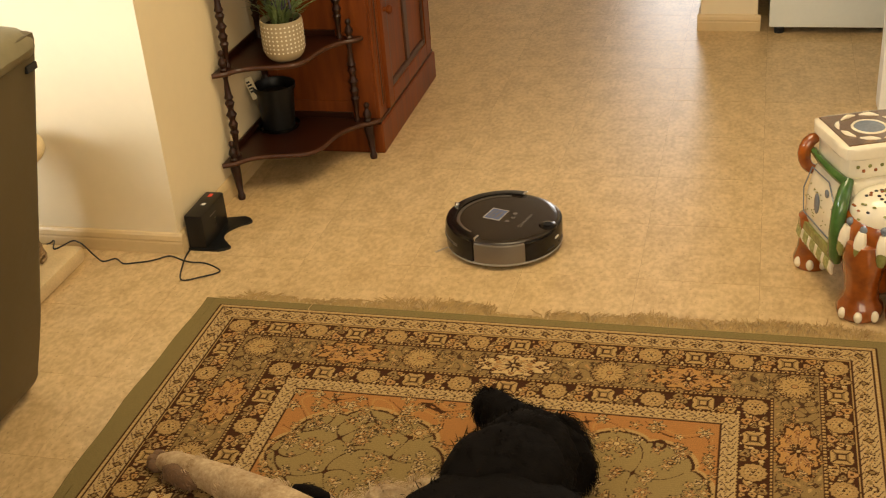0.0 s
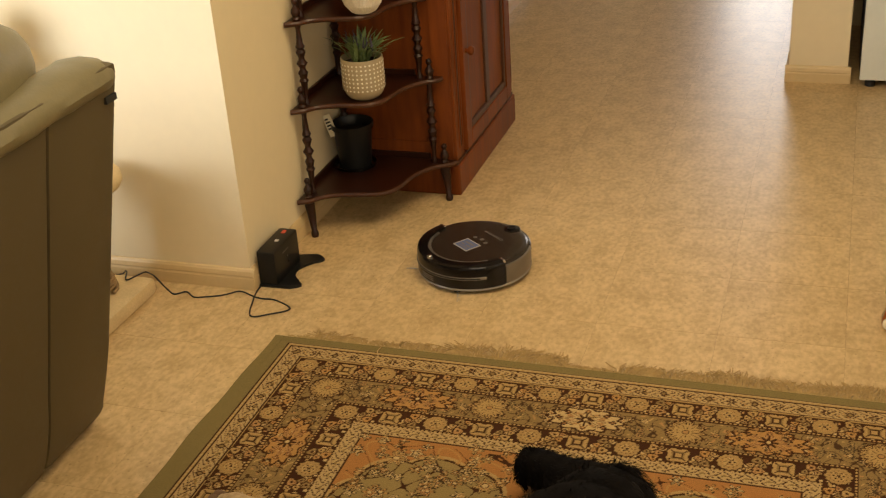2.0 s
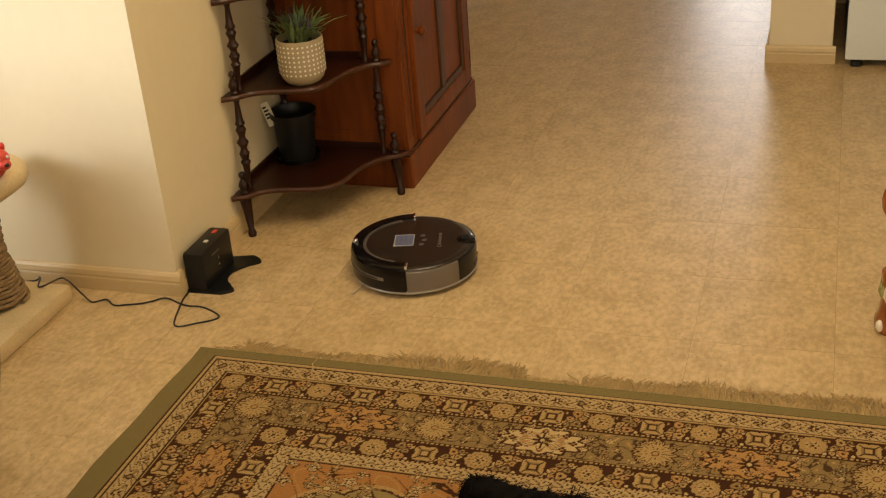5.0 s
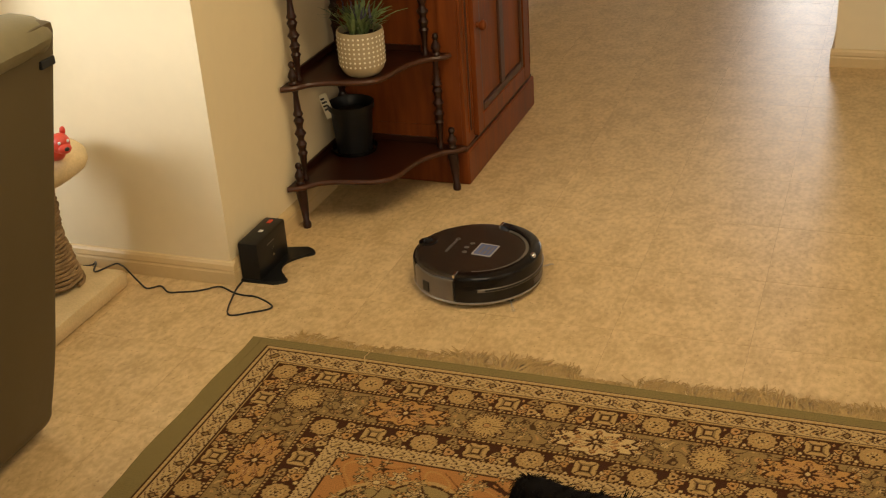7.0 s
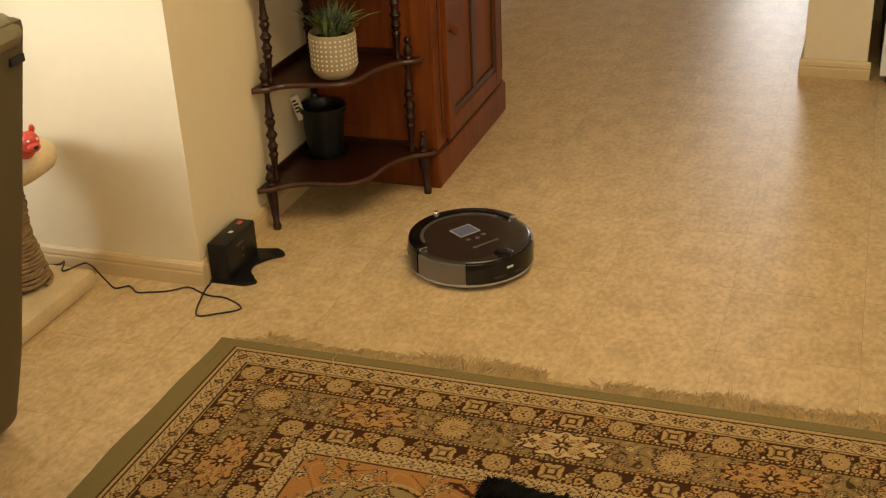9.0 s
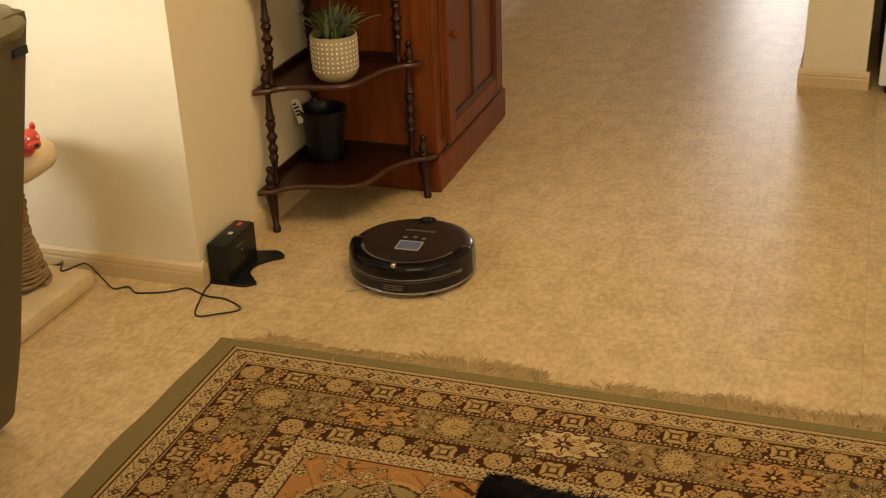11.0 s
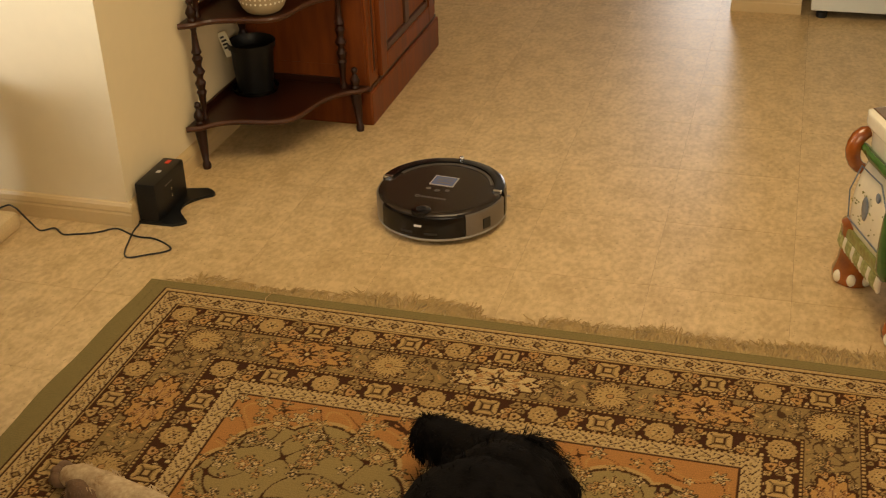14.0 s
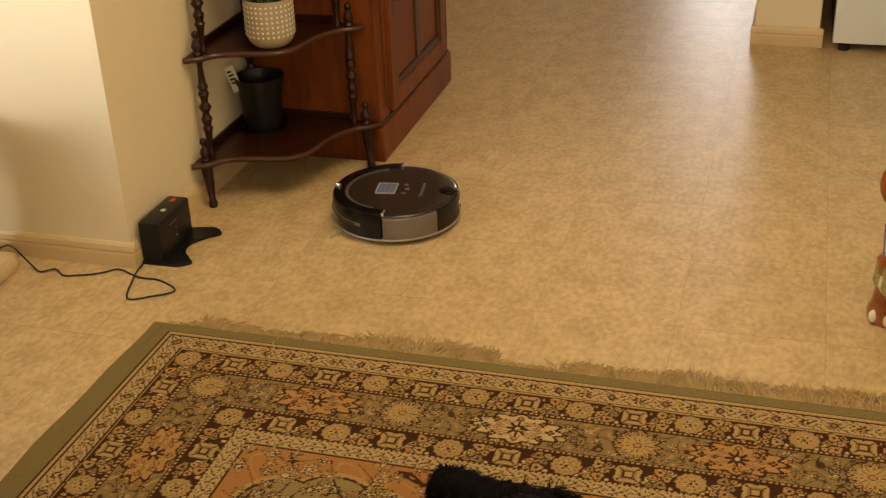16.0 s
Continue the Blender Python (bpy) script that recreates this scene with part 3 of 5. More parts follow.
# ---- cat scratching post with a toy ----
def scratching_post():
    c = thing("scratching_post", 0, 0, label="cat scratching post with cream plush perch and base and sisal rope", category="scratching post")
    part("base", boxm(-1.02, -0.626, -0.09, 0.312, 0, 0.05, bevel=0.016), PLUSH, c, smooth=True)
    cx, cy = -0.775, 0.185
    part("core", tube(bmesh.new(), [(cx, cy, 0.05), (cx, cy, 0.40)], 0.046, 20), CABLE, c)
    # each turn of rope sags and bulges by itself, and the lower turns have slid wider
    rope = bmesh.new()
    turns, per = 32, 20
    helix = []
    for i in range(turns * per + 1):
        a = 2 * math.pi * i / per
        k = i // per
        z = 0.060 + 0.325 * i / (turns * per)
        r = 0.052 + 0.034 * max(0.0, 1 - (z - 0.05) / 0.16) ** 1.3 + 0.006 * noise.noise(Vector((k * 3.7, 1.0, 2.0))) + 0.005 * noise.noise(Vector((math.cos(a) * 2, math.sin(a) * 2, z * 30)))
        helix.append((cx + r * math.cos(a), cy + r * math.sin(a), z + 0.005 * noise.noise(Vector((math.cos(a) * 1.5, math.sin(a) * 1.5, k * 2.3)))))
    tube(rope, helix, 0.0053, 7)
    part("rope", rope, ROPE, c, "frayed brown sisal rope", smooth=True)
    perch = lathem([(0, 0.366), (0.08, 0.366), (0.112, 0.370), (0.130, 0.382), (0.140, 0.400), (0.138, 0.418), (0.126, 0.431), (0.10, 0.436), (0, 0.438)], 40, (-0.750, 0.178, 0))
    for v in perch.verts:
        v.co += Vector((0, 0, 0.006 * noise.noise(v.co * 14)))
    part("perch", perch, PLUSH, c, smooth=True)


scratching_post()

ball_post = thing("cat_tower", 0, 0, label="tall plush cat tower behind the sofa with a round top", category="cat tree")
part("base", boxm(-1.30, -1.055, 0.01, 0.352, 0, 0.05, bevel=0.012), PLUSH, ball_post, smooth=True)
part("pole", tube(bmesh.new(), [(-1.12, 0.2, 0.05), (-1.12, 0.2, 0.72)], 0.045, 20), PLUSH, ball_post, smooth=True)
part("perch", lathem([(0, 0.70), (0.12, 0.70), (0.135, 0.715), (0.13, 0.735), (0, 0.74)], 32, (-1.08, 0.2, 0)), PLUSH, ball_post, smooth=True)
ball_bm = bmesh.new()
blob(ball_bm, (0, 0, 0), (0.075, 0.075, 0.075), seg=24, rings=16)
for f in ball_bm.faces:
    f.material_index = int((math.atan2(f.calc_center_median().y, f.calc_center_median().x) + 0.3) // 1.05) % 2
ball = tagged(part("ball", ball_bm, (plain("blue_vinyl", (0.05, 0.30, 0.42), 0.4), plain("yellow_vinyl", (0.75, 0.45, 0.05), 0.4)), smooth=True), "blue and yellow striped ball on the cat tower", "ball")
ball.location = (-1.05, 0.2, 0.8145)


def toy():
    t = thing("rubber_toy", -0.622, 0.140, 0.4335, rz=-28, label="red rubber animal squeaky toy on the perch", category="toy")
    b = bmesh.new()
    blob(b, (-0.03, 0, 0.034), (0.042, 0.028, 0.034))
    part("body", b, RED_RUBBER, t, smooth=True)
    b = bmesh.new()
    blob(b, (0.014, 0, 0.055), (0.024, 0.024, 0.026))
    blob(b, (0.034, 0, 0.046), (0.014, 0.017, 0.013))
    hd = part("head", b, RED_RUBBER, t, smooth=True)
    for s in (-1, 1):
        b = bmesh.new()
        blob(b, (0.004, 0.016 * s, 0.081), (0.006, 0.008, 0.011), seg=10, rings=6)
        part("ear", b, RED_RUBBER, hd, smooth=True)
        b = bmesh.new()
        blob(b, (0.034, 0.011 * s, 0.063), (0.004, 0.004, 0.004), seg=8, rings=6)
        part("eye", b, LIGHT_WHITE, hd)
    b = bmesh.new()
    blob(b, (0.047, 0, 0.048), (0.004, 0.007, 0.005), seg=8, rings=6)
    part("nose", b, CABLE, hd)


toy()


# ---- sofa ----
def sofa():
    c = thing("recliner_sofa", 0, 0, label="olive green leather recliner sofa with a plain fabric back", category="sofa")
    lean = 0.2353

    def tilted(bm):
        for v in bm.verts:
            v.co.x += lean * v.co.z - 0.45 * max(0.0, 0.21 - v.co.z) ** 2
        return bm

    def back_panel(x1, y0, y1, bevel):
        bm = bmesh.new()
        box(bm, -0.54, x1, y0, y1, 0.02, 0.952, bevel)
        for z in (0.06, 0.09, 0.12, 0.16, 0.2, 0.24, 0.5):
            bmesh.ops.bisect_plane(bm, geom=bm.verts[:] + bm.edges[:] + bm.faces[:], plane_co=(0, 0, z), plane_no=(0, 0, 1))
        for v in bm.verts:
            # cloth pulled a little out of true between its seams
            if v.co.x > -0.5 and 0.05 < v.co.z < 0.9:
                v.co.x += 0.006 * noise.noise(Vector((v.co.y * 3, v.co.z * 4, 1.0)))
        part("back_panel", tilted(bm), LEATHER_SIDE, c, smooth=True)

    ya, yb = -2.3, -0.33
    back_panel(-0.399, -0.585, yb, 0.024)
    back_panel(-0.401, ya, -0.588, 0.012)
    # leather roll folded over the top
    roll, rings = bmesh.new(), []
    for i in range(61):
        y = ya + (yb - 0.004 - ya) * i / 60
        ring = []
        end = min(1.0, (yb - y) / 0.03 + 0.6)
        for k in range(16):
            a = 2 * math.pi * k / 16
            wr = 0.006 * noise.noise(Vector((y * 9, math.cos(a) * 2, math.sin(a) * 2))) + 0.004 * noise.noise(Vector((y * 26, math.cos(a) * 3, 3)))
            ring.append(roll.verts.new((-0.247 + (0.080 * end + wr) * math.cos(a), y, 0.924 + (0.044 * end + wr) * math.sin(a))))
        rings.append(ring)
    for a, b in zip(rings, rings[1:]):
        for k in range(16):
            roll.faces.new((a[k], a[(k + 1) % 16], b[(k + 1) % 16], b[k]))
    roll.faces.new(rings[0][::-1])
    roll.faces.new(rings[-1])
    part("top_roll", roll, LEATHER, c, smooth=True)
    part("zip_gap", boxm(-0.230, -0.1865, -0.385, -0.345, 0.868, 0.884, bevel=0.002), CABLE, c)
    for y0, y1 in ((-1.30, -0.385), (-2.25, -1.31)):
        cu = bmesh.new()
        vs = blob(cu, (-0.40, (y0 + y1) / 2, 0.970), (0.18, (y1 - y0) / 2 + 0.02, 0.165), pose(0, 0, 0, 0, 18, 0), 40, 24)
        for v in vs:
            v.co += Vector((0, 0, 0.010 * noise.noise(v.co * 7) + 0.005 * noise.noise(v.co * 19)))
        part("headrest", cu, LEATHER, c, smooth=True)
    part("backrest", tilted(boxm(-0.73, -0.575, ya + 0.05, yb - 0.02, 0.40, 0.86, bevel=0.05)), LEATHER, c, smooth=True)
    part("seat", boxm(-1.34, -0.58, ya + 0.22, yb - 0.22, 0.06, 0.46, bevel=0.05), LEATHER, c, smooth=True)
    for y0, y1 in ((yb - 0.24, yb - 0.01), (ya, ya + 0.22)):
        part("armrest", boxm(-1.36, -0.56, y0, y1, 0.04, 0.68, bevel=0.05), LEATHER, c, smooth=True)
    for x, y in ((-1.26, -0.45), (-0.52, -0.45), (-1.26, -2.2), (-0.52, -2.2)):
        part("foot", boxm(x - 0.03, x + 0.03, y - 0.03, y + 0.03, 0, 0.06, bevel=0.004), CABLE, c)


sofa()


# ---- refrigerator ----
fr = thing("refrigerator", 0, 0, label="white enamel refrigerator on dark feet", category="refrigerator")
part("body", boxm(1.345, 1.95, 2.475, 3.2, 0.045, 1.62, bevel=0.008), BLACK, fr)
part("door", boxm(1.348, 1.95, 2.412, 2.470, 0.032, 1.1, bevel=0.008), FRIDGE, fr, smooth=True)
part("freezer_door", boxm(1.348, 1.95, 2.412, 2.470, 1.11, 1.62, bevel=0.008), FRIDGE, fr, smooth=True)
part("kick_plate", boxm(1.36, 1.94, 2.50, 2.52, 0.008, 0.045), CABLE, fr)
for x in (1.39, 1.9):
    part("foot", lathem([(0.0, 0), (0.02, 0), (0.02, 0.02), (0.012, 0.024), (0.012, 0.034), (0, 0.034)], 12, (x, 2.45, 0)), CABLE, fr)


# ---- rug ----
PITCH = 0.218
RUG = (-0.158, 1.684, -2.60, 0.131)
IN_X, IN_Y = 7 * PITCH, 2.48          # rectangle on which the outer rosettes lie, from (0, 0) to (IN_X, -IN_Y)
GUARD = (0.41, 0.285, 0.130)
GREEN, CREAM, DARK, OLIVE = (0.195, 0.150, 0.060), (0.47, 0.335, 0.155), (0.052, 0.021, 0.010), (0.228, 0.150, 0.058)
RUST, ORANGE, SAGE, GOLD, PINK = (0.335, 0.155, 0.048), (0.375, 0.205, 0.066), (0.25, 0.178, 0.070), (0.375, 0.245, 0.094), (0.365, 0.205, 0.078)


def weave(x, y):
    """Colour of the woven pattern at points x, y."""
    rng = np.random.RandomState(11)
    col = np.empty(x.shape + (3,))
    col[:] = GREEN
    e = np.minimum(np.minimum(x, IN_X - x), np.minimum(-y, IN_Y + y))
    along_x = np.minimum(-y, IN_Y + y) <= np.minimum(x, IN_X - x)
    u = np.where(along_x, x, -y)

    def fill(mask, c):
        col[mask] = c

    def near(cx, cy, r):
        return (np.abs(x - cx) < r) & (np.abs(y - cy) < r)

    def flower(cx, cy, r, n, outer, inner, eye, outline=DARK, depth=0.22, sx=1.0, sy=1.0, rot=0.0, core=0.34, rays=True):
        w = near(cx, cy, r * 1.25 * max(sx, sy))
        if not w.any():
            return
        dx, dy = x[w] - cx, y[w] - cy
        c, s = math.cos(rot), math.sin(rot)
        dx, dy = (c * dx + s * dy) / sx, (-s * dx + c * dy) / sy
        d, a = np.hypot(dx, dy) / r, np.arctan2(dy, dx)
        lim = 1 - depth + depth * np.cos(n * a)
        sub = col[w]
        sub[d < lim * (1 + max(0.12, 0.0031 / r))] = outline
        sub[d < lim] = outer
        sub[(d < lim * 0.62)] = inner
        if rays:
            sub[(np.abs(np.sin(n * a / 2)) < 0.16) & (d < lim * 0.9) & (d > 0.3)] = outline
        else:
            sub[(np.cos(n * a) > 0.72) & (np.abs(d - 0.62) < 0.055)] = outline
            sub[(np.cos(n * a) < -0.8) & (np.abs(d - 0.45) < 0.05)] = CREAM
            sub[(np.abs(d - lim * 0.60) < 0.02)] = PINK
        sub[d < core] = outline
        sub[d < core * 0.76] = eye
        col[w] = sub

    # guard stripes and bands from the rim inwards
    fill(e > -0.099, DARK)
    fill(e > -0.095, GUARD)
    fill((e > -0.0945) & (e < -0.0865) & (np.sin(u * 2 * math.pi / 0.013) > 0.1), GOLD)
    fill((e > -0.086) & (e < -0.0825), DARK)
    fill((e > -0.081) & (e < -0.040) & (np.abs(np.sin(u * 2 * math.pi / 0.047 + 1.6 * np.sin(e * 210)) - 0.35 * np.sin(e * 420)) < 0.27), DARK)
    fill((e > -0.071) & (e < -0.043) & (np.sin(u * 2 * math.pi / 0.0157 + 3) * np.cos(e * 330) > 0.74), DARK)
    fill((e > -0.071) & (e < -0.043) & (np.sin(u * 2 * math.pi / 0.0213) * np.sin(e * 280) > 0.80), ORANGE)
    fill((e > -0.066) & (e < -0.045) & (np.cos(u * 2 * math.pi / 0.052) * np.cos((e + 0.055) * 260) > 0.62), OLIVE)
    du = np.mod(u + 0.0545, 0.109) - 0.0545
    star = np.hypot(du, e + 0.060) / (0.62 + 0.38 * np.cos(6 * np.arctan2(e + 0.060, du)))
    fill(star < 0.013, DARK)
    fill(star < 0.006, CREAM)
    dv = np.mod(u, 0.109) - 0.0545
    bud = np.abs(dv) + 0.8 * np.abs(e + 0.060)
    fill(bud < 0.0105, DARK)
    fill(bud < 0.006, OLIVE)
    fill(e > -0.0385, DARK)
    fill(e > -0.0355, GOLD)
    fill(e > -0.0325, DARK)
    vine = np.abs(e - 0.017 * np.sin(u * 2 * math.pi / 0.109)) < 0.0045
    fill(vine & (e > -0.031) & (e < 0.031), GOLD)
    leaf = (np.abs(e) < 0.029) & (np.sin(u * 2 * math.pi / 0.0273) * np.sin(e * 150 + 0.8) > 0.60)
    fill(leaf & (e > -0.031) & (e < 0.031), CREAM)
    fill((np.abs(e) < 0.029) & (np.sin(u * 2 * math.pi / 0.0182 + 1) * np.cos(e * 170) > 0.66), PINK)
    # inner lines of the first dark band, olive main border, second dark band, second guard
    fill(e > 0.0315, GOLD)
    fill((e > 0.0315) & (e < 0.037) & (np.sin(u * 2 * math.pi / 0.011) > 0.2), DARK)
    fill(e > 0.037, DARK)
    fill(e > 0.0395, OLIVE)
    fill(e > 0.1405, DARK)
    fill(e > 0.143, GOLD)
    fill((e > 0.143) & (e < 0.149) & (np.sin(u * 2 * math.pi / 0.011) > 0.2), DARK)
    fill(e > 0.149, DARK)
    e2, p2 = e - 0.183, (IN_X - 0.366) / 5
    u2 = u - 0.183
    fill((np.abs(e2 - 0.017 * np.sin(u2 * 4 * math.pi / p2)) < 0.0042) & (np.abs(e2) < 0.031), GOLD)
    fill((np.abs(e2) < 0.029) & (np.sin(u2 * 16 * math.pi / p2) * np.sin(e2 * 150 + 0.8) > 0.60), CREAM)
    fill(e > 0.2145, GOLD)
    fill((e > 0.2145) & (e < 0.219) & (np.sin(u * 2 * math.pi / 0.011) > 0.2), DARK)
    fill(e > 0.219, GUARD)
    fill((e > 0.221) & (e < 0.253) & (np.abs(np.sin(u * 2 * math.pi / 0.047 + 1.6 * np.sin(e * 210)) - 0.35 * np.sin(e * 420)) < 0.27), DARK)
    fill((e > 0.222) & (e < 0.252) & (np.sin(u * 2 * math.pi / 0.0157 + 3) * np.cos(e * 330) > 0.74), DARK)
    fill((e > 0.228) & (e < 0.246) & (np.cos(u * 2 * math.pi / 0.048) * np.cos((e - 0.237) * 260) > 0.66), OLIVE)
    fill(e > 0.255, DARK)
    fill(e > 0.2585, RUST)

    scrawl = np.sin(88 * x + 2.4 * np.sin(71 * y) + 1.0) + np.sin(83 * y + 2.4 * np.sin(79 * x))
    border = (e > 0.042) & (e < 0.138)
    fill(border & (np.abs(scrawl) < 0.17), (0.065, 0.034, 0.016))
    fill(border & (scrawl > 1.82), GOLD)
    fill(border & (scrawl < -1.82), PINK)
    # small blossoms strewn over the main border
    for side in range(4):
        n = 130 if side < 2 else 200
        ln = IN_X if side < 2 else IN_Y
        for k in range(n):
            s, q = rng.uniform(0.05, ln - 0.05), rng.uniform(0.05, 0.13)
            c = [(s, -q), (s, -IN_Y + q), (q, -s), (IN_X - q, -s)][side]
            pick = rng.randint(4)
            flower(*c, rng.uniform(0.006, 0.011), 5, [GOLD, PINK, CREAM, SAGE][pick], DARK, GOLD, (0.07, 0.045, 0.022), 0.3)
    # daisies and orange palmettes in turn
    for s in (-0.090, -IN_Y + 0.090):
        for cx in (0.095, 0.525, 1.0, IN_X - 0.095):
            flower(cx, s, 0.045, 14, GOLD, GOLD, PINK, depth=0.14, core=0.22)
        for cx, main in ((0.338, ORANGE), (0.763, CREAM), (1.188, ORANGE)):
            for k in range(8):
                a = 0.39 + k * math.pi / 4
                flower(cx + 0.088 * math.cos(a), s + 0.040 * math.sin(a), 0.017, 5, main, ORANGE, CREAM, DARK, 0.2)
            flower(cx, s, 0.080, 12, main, PINK if main is CREAM else ORANGE, CREAM, depth=0.09, sx=1.12, sy=0.58, core=0.0, rays=False)
            flower(cx, s, 0.050, 8, PINK if main is ORANGE else CREAM, main, DARK, outline=(0.15, 0.065, 0.028), depth=0.26, sx=1.12, sy=0.62, core=0.0)
            for k in range(8):
                a = k * math.pi / 4
                flower(cx + 0.066 * math.cos(a), s + 0.034 * math.sin(a), 0.0065, 4, RUST, RUST, CREAM, DARK, 0.2)
            flower(cx, s, 0.022, 8, DARK, DARK, CREAM, depth=0.3)
    for s in (0.090, IN_X - 0.090):
        for j, cy in enumerate(np.arange(0.33, IN_Y - 0.2, 0.4225)):
            main = CREAM if j % 3 == 1 else ORANGE
            for k in range(8):
                a = 0.39 + k * math.pi / 4
                flower(s + 0.040 * math.cos(a), -cy + 0.088 * math.sin(a), 0.017, 5, main, ORANGE, CREAM, DARK, 0.2)
            flower(s, -cy, 0.080, 12, main, PINK if main is CREAM else ORANGE, CREAM, depth=0.09, sx=0.58, sy=1.12, core=0.0, rays=False)
            flower(s, -cy, 0.050, 8, PINK if main is ORANGE else CREAM, main, DARK, outline=(0.15, 0.065, 0.028), depth=0.26, sx=0.62, sy=1.12, core=0.0)
            for k in range(8):
                a = k * math.pi / 4
                flower(s + 0.034 * math.cos(a), -cy + 0.066 * math.sin(a), 0.0065, 4, RUST, RUST, CREAM, DARK, 0.2)
            flower(s, -cy, 0.022, 8, DARK, DARK, CREAM, depth=0.3)
            flower(s, -cy - 0.21, 0.045, 14, GOLD, GOLD, PINK, depth=0.14, core=0.22)

    for side in range(4):
        ln = IN_X if side < 2 else IN_Y
        for k in range(90 if side < 2 else 140):
            s, q = rng.uniform(0.05, ln - 0.05), rng.uniform(0.048, 0.134)
            c = [(s, -q), (s, -IN_Y + q), (q, -s), (IN_X - q, -s)][side]
            flower(*c, rng.uniform(0.0045, 0.0075), 4, [GOLD, CREAM, OLIVE][rng.randint(3)], DARK, GOLD, (0.06, 0.03, 0.014), 0.3)

    for s in (-0.090, -IN_Y + 0.090):
        for cx in (0.095, 0.525, 1.0, IN_X - 0.095):
            flower(cx, s, 0.044, 13, GOLD, GOLD, PINK, depth=0.15, core=0.20)
    for s in (0.090, IN_X - 0.090):
        for cy in np.arange(0.33, IN_Y - 0.2, 0.4225):
            flower(s, -cy - 0.21, 0.044, 13, GOLD, GOLD, PINK, depth=0.15, core=0.20)

    # rosettes of the two dark bands, with square blossoms between
    def rosette(cx, cy):
        flower(cx, cy, 0.030, 12, (0.335, 0.215, 0.083), GOLD, DARK, depth=0.05, core=0.0, rays=False)
        flower(cx, cy, 0.011, 6, GOLD, CREAM, DARK, depth=0.3)

    def buds(cx, cy, ax, k):
        # curling leaves that fill the dark ground between two blossoms
        for q, (da, dc, r) in enumerate(((0.0, 0.019, 0.0125), (0.004, -0.018, 0.0125), (-0.013, 0.0, 0.0085), (0.014, 0.002, 0.0085), (-0.017, -0.022, 0.007), (0.018, 0.022, 0.007))):
            c = [GOLD, ORANGE, OLIVE, PINK, GOLD, OLIVE][(q + k) % 6]
            flower(cx + (da if ax else dc), cy + (dc if ax else da), r, 3, c, c, DARK, depth=0.16, rot=0.7 * (q + k), core=0.30, rays=False, sx=1.15)

    def square(cx, cy):
        flower(cx, cy, 0.030, 4, GOLD, OLIVE, CREAM, depth=0.12, rot=math.pi / 4)
        w = near(cx, cy, 0.011)
        col[w] = DARK
        w = near(cx, cy, 0.007)
        col[w] = GOLD

    ny, n2 = 11, 9
    h2 = (IN_Y - 0.366) / n2
    for k in range(14):
        for s in (0.0, -IN_Y):
            buds((k + 0.5) * PITCH / 2, s, True, k)
    for k in range(22):
        for s in (0.0, IN_X):
            buds(s, -(k + 0.5) * IN_Y / ny / 2, False, k)
    for k in range(10):
        for s in (-0.183, -IN_Y + 0.183):
            buds(0.183 + (k + 0.5) * p2 / 2, s, True, k)
    for k in range(18):
        for s in (0.183, IN_X - 0.183):
            buds(s, -0.183 - (k + 0.5) * h2 / 2, False, k)
    for k in range(8):
        for s in (0.0, -IN_Y):
            rosette(k * PITCH, s)
            if k < 7:
                square((k + 0.5) * PITCH, s)
    for k in range(ny + 1):
        for s in (0.0, IN_X):
            rosette(s, -k * IN_Y / ny)
            if k < ny:
                square(s, -(k + 0.5) * IN_Y / ny)
    for k in range(6):
        for s in (-0.183, -IN_Y + 0.183):
            rosette(0.183 + k * p2, s)
            if k < 5:
                square(0.183 + (k + 0.5) * p2, s)
    for k in range(n2 + 1):
        for s in (0.183, IN_X - 0.183):
            rosette(s, -0.183 - k * h2)
            if k < n2:
                square(s, -0.183 - (k + 0.5) * h2)

    # field: rust ground with lobed sage cartouches, tendrils and blossoms
    field = e > 0.2585
    cart = np.zeros(x.shape, bool)
    rim = np.zeros(x.shape, bool)
    line = np.zeros(x.shape, bool)
    for cx, cy, r in ((0.475, -0.50, 0.205), (1.051, -0.50, 0.205), (0.475, -1.02, 0.225), (1.051, -1.02, 0.225), (0.763, -1.24, 0.30), (0.475, -1.98, 0.205), (1.051, -1.98, 0.205)):
        dx, dy = x - cx, y - cy
        d, a = np.hypot(dx * 1.0, dy * 1.12), np.arctan2(dy, dx)
        lim = r * (0.88 + 0.12 * np.abs(np.cos(4 * a)) ** 0.6)
        cart |= (d < lim) & field
        line |= (np.abs(d - lim) < 0.0035) & field
        rim |= (d < lim * 1.07) & field
    fill(rim & ~cart, GOLD)
    fill(cart, SAGE)
    fill(line, DARK)
    swirl = np.sin(26 * x + 2.6 * np.sin(21 * y) + 1.0) + np.sin(24 * y + 2.6 * np.sin(23 * x))
    fill(field & (np.abs(swirl) < 0.05) & (e > 0.27), DARK)
    fill(field & ~cart & (np.abs(swirl - 0.6) < 0.10) & (e > 0.27), ORANGE)
    for k in range(1700):
        cx, cy = rng.uniform(0.26, IN_X - 0.26), -rng.uniform(0.26, IN_Y - 0.26)
        pick = rng.randint(6)
        flower(cx, cy, rng.uniform(0.009, 0.0185), rng.randint(4, 7), [CREAM, GOLD, ORANGE, PINK, CREAM, GOLD][pick], [DARK, RUST][pick % 2], CREAM, (0.06, 0.04, 0.02), 0.32)
